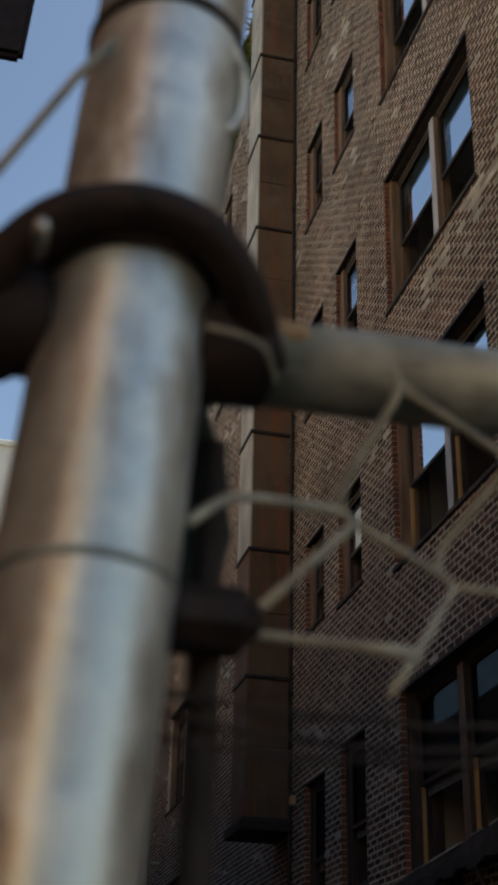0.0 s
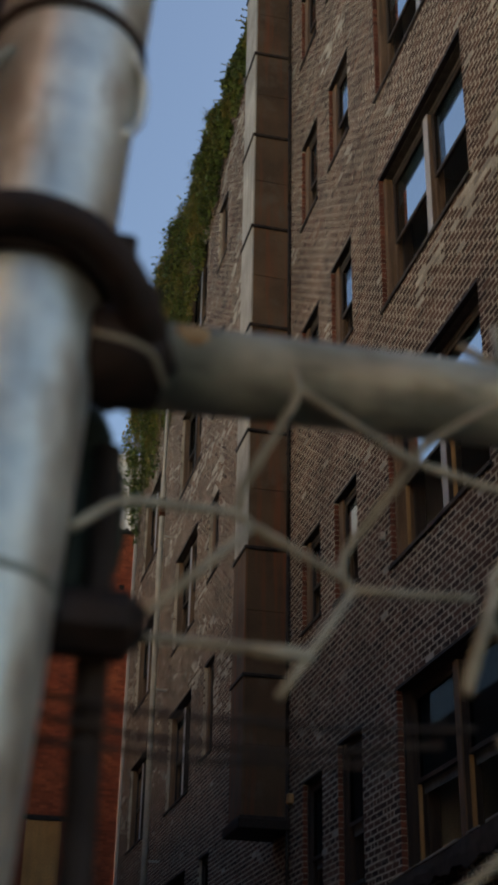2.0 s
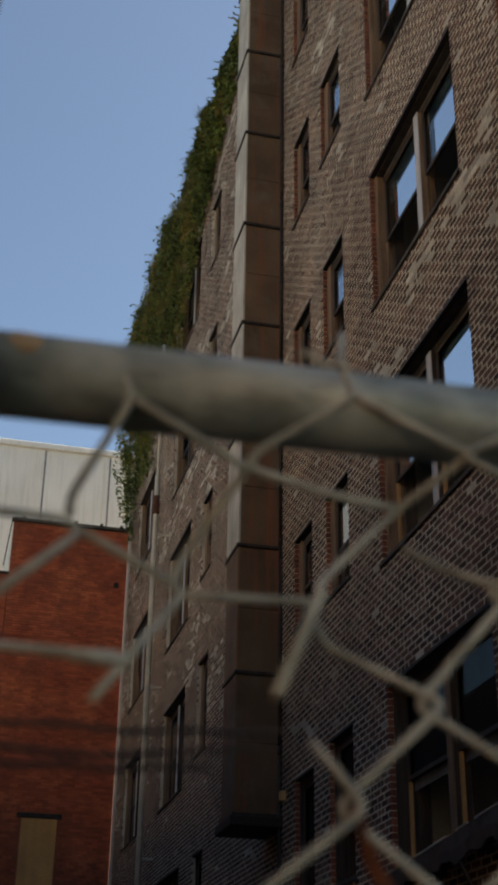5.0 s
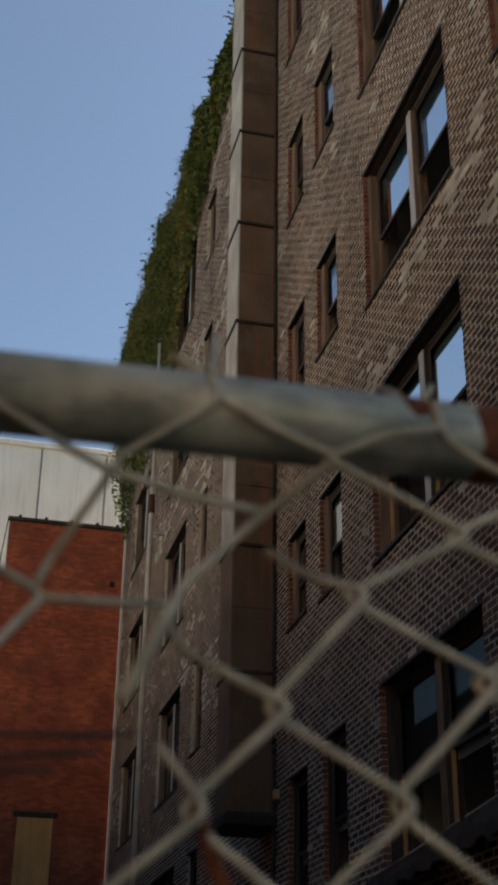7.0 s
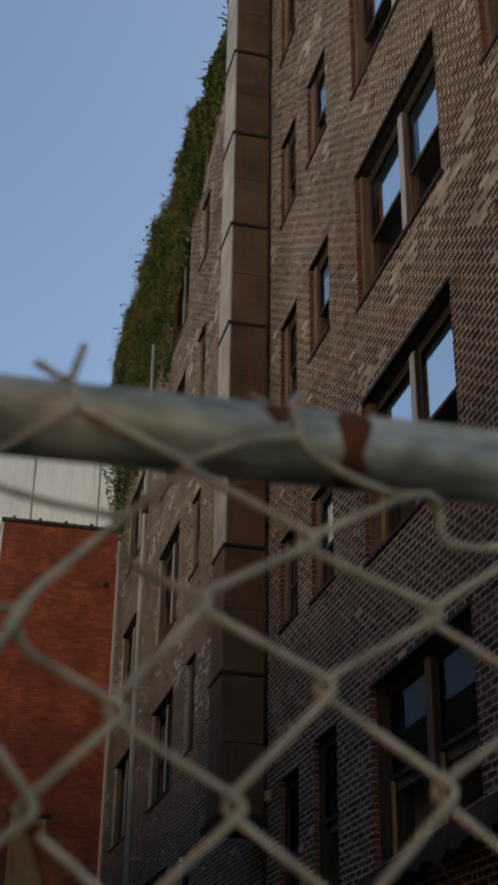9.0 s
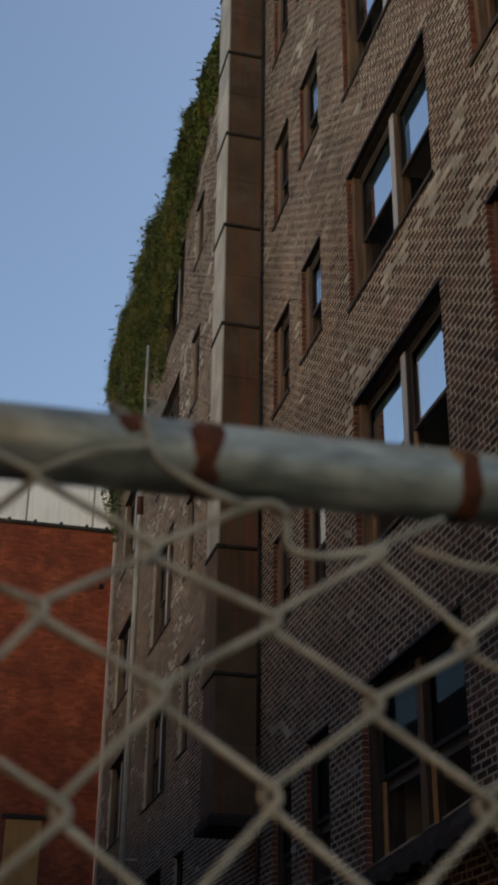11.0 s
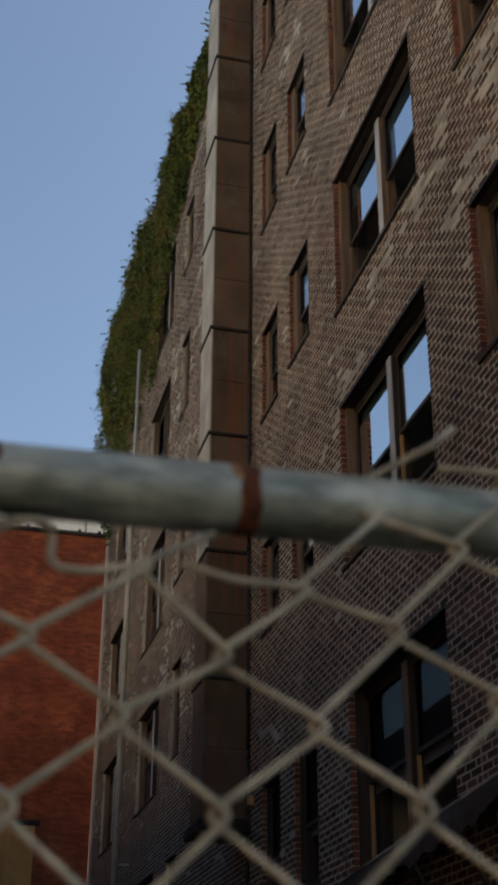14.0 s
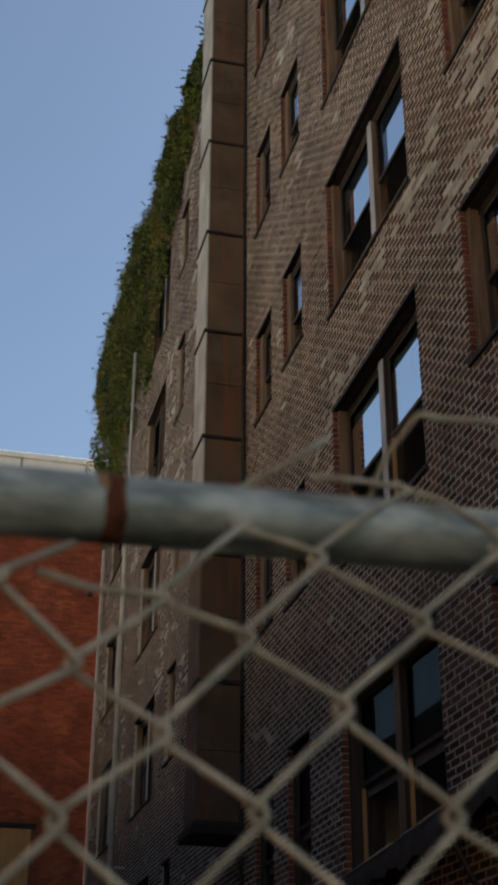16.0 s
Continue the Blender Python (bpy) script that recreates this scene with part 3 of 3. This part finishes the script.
# lugs of the brace band, with the carriage bolt that closes it
for sx in (-1, 1):
    x0, x1 = sorted((-4.548 + sx * 0.030, -4.548 + sx * 0.050))
    part("band_ear", boxes((x0, x1, PY - 0.014, PY + 0.016, 2.082, 2.122), bev=0.004), M_BLACKSTEEL, post)
part("bolt", tube(bmesh.new(), [(-4.5835, PY - 0.046, 2.1045), (-4.5835, PY - 0.043, 2.1045), (-4.5835, PY - 0.028, 2.1045)], [0.0024, 0.0029, 0.0022], 12), M_GALV, post, "bright bolt", smooth=True)
part("band_tab", boxes((-4.5145, -4.5025, FY - 0.004, FY + 0.008, 2.120, 2.176), bev=0.002), M_BLACKSTEEL, post, "black flat tab of the bracket")
part("side_clip", tube(bmesh.new(), bent([(-4.517, PY - 0.018, 2.224), (-4.510, PY - 0.012, 2.213), (-4.511, PY - 0.010, 2.194), (-4.518, PY - 0.016, 2.182)], 0.012), 0.0020, 8), M_GALV, post, smooth=True)


def rail_z(x):
    return 2.1165 + 0.018 * (x + 4.45)


# rails; each end sits in a cup that is bolted to the lug of the brace band
for sx, x0, x1 in ((1, -4.516, -0.4), (-1, -4.59, -7.2)):
    part("rail", tube(bmesh.new(), [(x0 + (x1 - x0) * i / 12, FY, rail_z(x0 + (x1 - x0) * i / 12)) for i in range(13)], 0.0178, 32), M_RAIL, fence, "weathered pale steel top rail", smooth=True)
    cx = -4.550
    part("rail_end_cup", tube(bmesh.new(), [(cx + sx * a, PY, 2.0935) for a in (0.026, 0.029, 0.050, 0.0530, 0.054)], [0.0180, 0.0192, 0.0192, 0.0182, 0.0165], 28), M_BLACKSTEEL, fence, "black rusty rail end cup", smooth=True)
    y0, y1 = sorted((cx + sx * 0.034, cx + sx * 0.047))
    part("cup_bracket", boxes((y0, y1, PY, FY + 0.016, 2.098, 2.134), bev=0.004), M_BLACKSTEEL, fence, "black cast bracket")
# thin wire looped round the cup
part("tie_wire", tube(bmesh.new(), bent([(-4.524, PY - 0.022, 2.090), (-4.510, PY - 0.024, 2.087), (-4.502, PY - 0.022, 2.085), (-4.495, PY - 0.010, 2.078)], 0.006), 0.0010, 8), M_WIRE, fence, "thin grey tie wire", smooth=True)


def rust_patch(n, x, w, a0, a1, material, label):
    """A patch with a ragged edge round the rail, from a0 to a1 of a turn; 0 is the top, 0.25 faces the yard side."""
    bm = bmesh.new()
    zr = rail_z(x)
    rows = []
    for k in range(49):
        f = a0 + (a1 - a0) * k / 48
        a = 2 * math.pi * f
        ragged = [w * (0.8 + 0.55 * noise.noise(Vector((math.cos(a) * 1.3, math.sin(a) * 1.3, n * 7.1 + o))) + 0.22 * noise.noise(Vector((math.cos(a) * 6, math.sin(a) * 6, n * 3.7 + o)))) for o in (0.0, 3.3)]
        taper = 1.0 if a1 - a0 == 1.0 else math.sin(math.pi * min(1, max(0.02, k / 48))) ** 0.5
        rows.append([bm.verts.new((xx, FY - math.sin(a) * rr, zr + math.cos(a) * rr)) for xx, rr in
                     ((x - ragged[0] * taper, 0.01765), (x - ragged[0] * taper * 0.8, 0.0181), (x + ragged[1] * taper * 0.8, 0.0181), (x + ragged[1] * taper, 0.01765))])
    for p, q in zip(rows, rows[1:]):
        for k in range(3):
            bm.faces.new((p[k], p[k + 1], q[k + 1], q[k]))
    part("rust_patch", bm, material, fence, label, smooth=True)


rust_patch(0, -4.2155, 0.0085, 0.0, 1.0, M_RUST, "dark orange rust patch")
rust_patch(1, -4.2535, 0.0105, 0.02, 0.24, M_RUST, "dark orange rust patch")
rust_patch(2, -4.0865, 0.0068, 0.0, 1.0, M_RUST, "dark orange rust patch")
rust_patch(3, -4.0935, 0.0045, 0.08, 0.22, M_PALERUST, "pale orange rust stain")
rust_patch(5, -4.480, 0.008, 0.08, 0.24, M_PALERUST, "pale orange rust stain")
# dark tension bar behind the post, with a clamp and a wad of dark green cloth caught over it
part("tension_bar", tube(bmesh.new(), [(-4.510, 0.893, 0), (-4.510, 0.893, 2.070)], 0.0058, 16), M_DARKSTEEL, fence, "thin dark rusty tension bar", smooth=True)
part("bar_clamp", boxes((-4.540, -4.494, 0.868, 0.894, 1.986, 2.008), bev=0.007), M_BLACKSTEEL, fence, "black clamp")
wad = bmesh.new()
bmesh.ops.create_uvsphere(wad, u_segments=36, v_segments=24, radius=1.0)
for v in wad.verts:
    n = v.co.normalized()
    v.co = Vector((-4.5205 + n.x * 0.0185, 0.902 + n.y * 0.012, 2.044 + n.z * 0.050)) + n * (0.0045 * noise.noise(n * 2.3) + 0.0025 * noise.noise(n * 6.1))
part("cloth_wad", wad, M_GREENCLOTH, fence, "crumpled dark green cloth", smooth=True)
part("strand", tube(bmesh.new(), [(-4.563, PY - 0.022, 2.212), (-4.576, PY - 0.018, 2.194), (-4.624, PY + 0.018, 2.125), (-4.854, PY + 0.18, 1.816), (-5.3, PY + 0.44, 1.285)], 0.0020, 8), M_WIRE, fence, "loose wire strand", smooth=True)
# dark rusty wires sagging from the clamp
for k, (z, sag, xe) in enumerate(((1.972, 0.004, -4.372), (1.966, 0.007, -4.384), (1.958, 0.003, -4.400))):
    part("rusty_wire", tube(bmesh.new(), [(-4.53 + (xe + 4.53) * i / 8, 0.884 + 0.002 * k, z - sag * math.sin(math.pi * i / 8) + 0.002 * noise.noise(Vector((i * 0.9, k, 0)))) for i in range(9)], 0.0011, 6), M_DARKSTEEL, fence, "thin dark rusty wire", smooth=True)


# ---------- dark sign on a pole beyond the fence ----------
sign = thing("street_sign", label="dark metal sign on a slim steel pole", category="sign")
part("pole", tube(bmesh.new(), [(-5.3, 2.95, 0), (-5.3, 2.95, 4.7)], 0.03, 12), M_DARKSTEEL, sign, smooth=True)
sb = bmesh.new()
box(sb, -5.3, -4.578, 2.93, 2.97, 4.10, 4.65)
for v in sb.verts:
    if v.co.x > -5 and v.co.z < 4.3:
        v.co.x -= 0.03
bmesh.ops.bevel(sb, geom=sb.edges[:], offset=0.012, segments=2, affect="EDGES")
part("plate", sb, M_BLACKSTEEL, sign)

WR = 0.0019
# how far single knots are pulled out of the even weave, in millimetres along and up
PULL = {(1, 0): (-3, 6), (3, 0): (2, 1), (5, 0): (4, -6), (7, 0): (-2, 2), (-1, 0): (-2, -4), (2, 1): (4, 1), (4, 1): (6, -10), (8, 1): (-2, 4),
        (0, 1): (-10, 5), (2, -1): (-2, 5), (-2, -1): (5, -2), (1, 2): (-5, 0), (5, 2): (3, -10), (7, 2): (-6, 7), (3, 2): (13, 3), (6, 3): (-2, 0),
        (9, 2): (2, 12), (9, 0): (6, 6), (8, -1): (-4, -5)}


def knot(c, r):
    """The place of a knot: column c, half-row r over the middle row. The slack mesh leans out towards its foot and bellies to the right."""
    cc, rr = max(-3, min(9, c)), max(-3, r)
    y = 0.8728 - 0.00248 * cc + 0.0016 * rr + 0.0020 * cc * rr - 0.0004 * cc * cc
    x = -4.2742 + 0.04127 * c - 0.00263 * rr + 0.0005 * cc * rr + 0.00046 * rr * rr
    z = 1.98956 + 0.00234 * cc + 0.03784 * rr + 0.00071 * cc * rr - 0.00185 * rr * rr - 0.040 * max(0, -3 - r)
    dx, dz = PULL.get((c, r), (0, 0))
    j = Vector((c * 3.7, r * 2.3, 0.5))
    return Vector((x + dx / 1000 + 0.0008 * noise.noise(j), y + 0.001 * noise.noise(j + Vector((9, 9, 9))), z + dz / 1000 + 0.0008 * noise.noise(j + Vector((5, 1, 7)))))


def woven(c, top, ends=()):
    """One zigzag wire of the mesh, from its topmost knot down, led in by the points of its loose end."""
    pts = [Vector(p) for p in ends]
    for r in range(top, -51, -1):
        right = (c + 1 + r) % 2 != 0
        k = knot(c + 1 if right else c, r)
        pts.append(k + (Vector((0.0022, -0.0030, 0.0002)) if right else Vector((-0.0070, 0.0030, 0.0004))))
    return part("wire", tube(bmesh.new(), bent(pts, 0.0050, 4), WR, 8), M_WIRE, fence, smooth=True)


woven(-3, -1, [(-4.362, 0.887, 1.970)])
woven(-2, 0, [(-4.361, 0.894, 2.022), (-4.353, 0.897, 2.010)])
woven(-1, 1, [(-4.318, 0.900, 2.056), (-4.306, 0.890, 2.044)])
woven(0, 2, [(-4.245, 0.882, 2.114), (-4.269, 0.882, 2.108), (-4.296, 0.886, 2.095)])
woven(1, 2, [(-4.182, 0.875, 2.084), (-4.190, 0.873, 2.089), (-4.203, 0.876, 2.085)])
woven(2, 2, [(-4.203, 0.878, 2.089), (-4.190, 0.879, 2.0905), (-4.182, 0.877, 2.081), (-4.184, 0.876, 2.072), (-4.180, 0.876, 2.067), (-4.165, 0.876, 2.0665), (-4.150, 0.875, 2.070)])
woven(3, 2, [(-4.107, 0.880, 2.093)])
woven(4, 2, [(-4.124, 0.876, 2.075), (-4.099, 0.874, 2.068)])
woven(5, 3)
woven(6, 3, [(-3.971, 0.905, 2.179), (-3.987, 0.897, 2.163), (-4.021, 0.917, 2.146)])
woven(7, 2, [(-3.981, 0.905, 2.154), (-3.952, 0.907, 2.156), (-3.925, 0.900, 2.151), (-3.961, 0.882, 2.123)])
woven(8, 2, [(-3.934, 0.906, 2.157), (-3.925, 0.903, 2.151), (-3.913, 0.885, 2.138)])
woven(9, 2)
for c in range(10, 42):
    woven(c, 3)

# the torn, stretched wires beside the post, strung between its surviving knots
TORN = {
    "a": (-4.435, 0.890, 2.104), "b": (-4.450, 0.906, 2.051), "c": (-4.384, 0.902, 2.085), "d": (-4.407, 0.914, 2.032), "e": (-4.316, 0.910, 2.078),
    "f": (-4.342, 0.886, 2.116), "g": (-4.291, 0.886, 2.096), "h": (-4.357, 0.894, 2.027), "i": (-4.431, 0.895, 1.997), "j": (-4.443, 0.892, 1.980),
}


def strung(route, radius=WR, label="bent loose wire"):
    pts = [Vector(TORN[p]) if isinstance(p, str) else Vector(p) for p in route]
    part("loose_wire", tube(bmesh.new(), bent(pts, 0.007, 4), radius, 8), M_WIRE, fence, label, smooth=True)


strung([(-4.437, 0.911, 2.138), (-4.441, 0.889, 2.116), "a", (-4.455, 0.906, 2.066), (-4.455, 0.908, 2.058)])
strung([(-4.523, 0.862, 2.024), (-4.508, 0.875, 2.041), (-4.495, 0.885, 2.047), (-4.458, 0.902, 2.054), "b", (-4.492, 0.885, 2.005)])
strung(["b", (-4.413, 0.912, 2.036), "d", "i", "j"])
strung(["i", (-4.436, 0.894, 1.9985), (-4.450, 0.892, 1.997), (-4.490, 0.908, 2.003), (-4.512, 0.905, 2.003)])
strung(["a", (-4.392, 0.899, 2.087), "c", (-4.404, 0.935, 2.056), (-4.409, 0.925, 2.042)])
strung([(-4.343, 0.906, 2.138), (-4.346, 0.889, 2.128), "f", (-4.381, 0.900, 2.092), "c", (-4.350, 0.905, 2.079), "e"])
strung(["d", (-4.380, 0.918, 2.034), (-4.353, 0.922, 2.037)])
strung(["f", (-4.300, 0.887, 2.099), "g", "e", (-4.352, 0.907, 2.040), "h", (-4.378, 0.878, 1.984)])
strung([(-4.355, 0.893, 2.031), "h", (-4.378, 0.877, 1.983)], WR * 1.45, "thick bent wire end")
strung([(-4.452, 0.891, 1.9965), (-4.430, 0.894, 1.996)], WR * 1.35, "thick bent wire end")
strung([(-3.946, 0.914, 2.146), (-3.939, 0.900, 2.170), (-3.927, 0.879, 2.187), (-3.918, 0.880, 2.185), (-3.881, 0.880, 2.188), (-3.855, 0.884, 2.182)])
strung([(-4.360, 0.905, 2.146), (-4.345, 0.898, 2.134), (-4.339, 0.912, 2.162)])
strung([(-4.258, 0.920, 2.152), (-4.247, 0.903, 2.135), (-4.235, 0.915, 2.153)])
strung([(-4.345, 0.890, 2.130), (-4.345, 0.893, 2.136), (-4.345, 0.900, 2.138)])
strung([(-4.247, 0.886, 2.128), (-4.241, 0.885, 2.108), (-4.220, 0.878, 2.093), (-4.203, 0.876, 2.0875)])

part("rusty_tie", tube(bmesh.new(), bent([(-4.350, 0.878, 1.945), (-4.345, 0.880, 1.938), (-4.341, 0.886, 1.929), (-4.334, 0.884, 1.917), (-4.340, 0.884, 1.900)], 0.004), 0.0032, 8), M_RUST, fence, "rusty orange wire tie", smooth=True)

# ---------- bricks, last ----------
COURSE, LEN, JOINT, PERP = 0.0711, 0.213, 0.0205, 0.029
brng = random.Random(11)
verts, faces, singles, pale = [], [], [], []


def brick_box(x0, x1, y0, y1, z0, z1):
    i = len(verts)
    verts.extend(((x0, y0, z0), (x0, y1, z0), (x0, y1, z1), (x0, y0, z1), (x1, y0, z0), (x1, y1, z0), (x1, y1, z1), (x1, y0, z1)))
    faces.extend(((i, i + 3, i + 2, i + 1), (i, i + 1, i + 5, i + 4), (i + 3, i + 7, i + 6, i + 2), (i, i + 4, i + 7, i + 3), (i + 1, i + 2, i + 6, i + 5)))


for row in range(int(1.8 / COURSE), int((ROOF - 0.02) / COURSE)):
    z0, z1 = row * COURSE + JOINT / 2, (row + 1) * COURSE - JOINT / 2
    zc = (z0 + z1) / 2
    step = LEN
    near = [o for o in OPEN if o[2] - 0.055 < z1 and o[3] + 0.004 > z0]
    gaps = sorted((o[0], o[1]) for o in near)
    y = 5.5 + (row % 2) * step / 2
    while y < END - 0.36:
        a, b = y + PERP / 2, y + step - PERP / 2
        y += step
        for o in near:
            ta, tb = max(a, o[0]), min(b, o[1])
            lo, hi = max(z0, o[3] + 0.006), min(z1, o[2] - 0.058)
            if tb - ta > 0.02 and z1 - lo > 0.01:
                brick_box(0.0, 0.02, ta, tb, lo, z1)
            elif tb - ta > 0.02 and hi - z0 > 0.01:
                brick_box(0.0, 0.02, ta, tb, z0, hi)
        for g0, g1 in gaps:
            if a < g1 and b > g0:
                if a < g0 - 0.03:
                    b = g0
                elif b > g1 + 0.03:
                    a = g1
                else:
                    b = a
        if b - a < 0.03:
            continue
        out = -0.0006 - abs(brng.gauss(0.0, 0.0009)) - (0.003 if brng.random() < 0.04 else 0)
        dz = brng.uniform(-0.003, 0.003)
        wear = noise.noise(Vector((y * 0.9, zc * 2.2, 4.4))) + (0.22 if 8.5 < y < 13.2 and 9.2 < zc < 10.4 else 0.22 if y > 18 and zc > 7 else 0.14 if y < 13.4 and zc > 7.6 else -0.12 if zc < 8.5 else 0.0)
        if brng.random() < min(0.55, max(0.004, (wear - 0.40) * 2.0)):
            pale.append((out, a, b, z0, z1))
            continue
        if b - a > step - PERP - 0.001 and 9.3 < y < 10.2 and 7.3 < zc < 11.9 and len(singles) < 300:
            singles.append((out, a, z0))
            continue
        if brng.random() < 0.07 and b - a > 0.15:
            m = (a + b) / 2
            brick_box(out, 0.02, a, m - PERP * 0.4, z0 + dz, z1 + dz)
            brick_box(out, 0.02, m + PERP * 0.4, b, z0 + dz, z1 + dz)
        else:
            brick_box(out, 0.02, a + brng.uniform(-0.005, 0.005), b + brng.uniform(-0.005, 0.005), z0 + dz, z1 + dz)
field = raw("brickwork", verts, faces, M_BRICK, building)
tagged(field, "brown bricks in running bond with wide pale joints", kind="stuff")
verts, faces = [], []
for o, a, b, z0, z1 in pale:
    brick_box(o - 0.001, 0.02, a - 0.003, b + 0.003, z0 - 0.002, z1 + 0.002)
tagged(raw("worn_brickwork", verts, faces, M_PALE, building), "pale worn bricks with lime stains", kind="stuff")
# red bricks in the window jambs
verts, faces = [], []
for y0, y1, z0, z1, double in [o for o in OPEN if o[0] < 20]:
    row = int(z0 / COURSE) + 1
    while (row + 1) * COURSE < z1 + 0.02:
        za, zb = row * COURSE + JOINT / 2, min(z1 - 0.032, (row + 1) * COURSE - JOINT / 2)
        d = 0.06
        if zb > za + 0.02:
            brick_box(-0.0016, d, y1 - 0.006, y1 + 0.002, za - 0.006, zb + 0.006)
        row += 1
tagged(raw("jamb_bricks", verts, faces, M_QUOIN, building), "red bricks lining the window jambs", kind="stuff")
# red wall bricks
verts, faces = [], []
for row in range(int(4.5 / 0.072), int(15.6 / 0.072)):
    x = -3.16 + (row % 2) * 0.108
    while x < -0.04:
        a, b = x + 0.005, min(x + 0.211, -0.035)
        x += 0.216
        z0, z1 = row * 0.072 + 0.003, row * 0.072 + 0.069
        if b - a < 0.03 or (z0 < 7.83 and z1 > 4.4 and a < -1.42 and b > -2.22):
            continue
        o = brng.gauss(0, 0.003)
        i = len(verts)
        yf, yb = END + 0.012 + o, END + 0.035
        verts.extend(((a, yf, z0), (b, yf, z0), (b, yf, z1), (a, yf, z1), (a, yb, z0), (b, yb, z0), (b, yb, z1), (a, yb, z1)))
        faces.extend(((i, i + 1, i + 2, i + 3), (i, i + 4, i + 5, i + 1), (i + 3, i + 2, i + 6, i + 7), (i, i + 3, i + 7, i + 4), (i + 1, i + 5, i + 6, i + 2)))
for row in range(int(4.5 / 0.072), int(14.05 / 0.072)):
    x = -5.1 + (row % 2) * 0.108
    while x < -3.18:
        a, b = x + 0.005, min(x + 0.211, -3.175)
        x += 0.216
        if b - a < 0.03:
            continue
        i, z0, z1 = len(verts), row * 0.072 + 0.003, row * 0.072 + 0.069
        yf, yb = END + 0.02 + brng.gauss(0, 0.003), END + 0.05
        verts.extend(((a, yf, z0), (b, yf, z0), (b, yf, z1), (a, yf, z1), (a, yb, z0), (b, yb, z0), (b, yb, z1), (a, yb, z1)))
        faces.extend(((i, i + 1, i + 2, i + 3), (i, i + 4, i + 5, i + 1), (i + 3, i + 2, i + 6, i + 7), (i, i + 3, i + 7, i + 4), (i + 1, i + 5, i + 6, i + 2)))
tagged(raw("red_brickwork", verts, faces, M_REDWALL, red), "weathered red bricks", kind="stuff")
# single bricks nearest the camera
one = boxes((0.0, 0.02, 0.0, LEN - PERP, 0.0, COURSE - JOINT))
me = bpy.data.meshes.new("brick")
one.to_mesh(me)
one.free()
M_BRICK1 = mat("brown_brick_single", (0.064, 0.033, 0.022), (0.120, 0.062, 0.041), 1.1, 0.9, rand=0.62)
me.materials.append(M_BRICK1)
for o, a, z in singles:
    b = new("brick", me)
    b.location = (o, a, z)
    b.parent = building
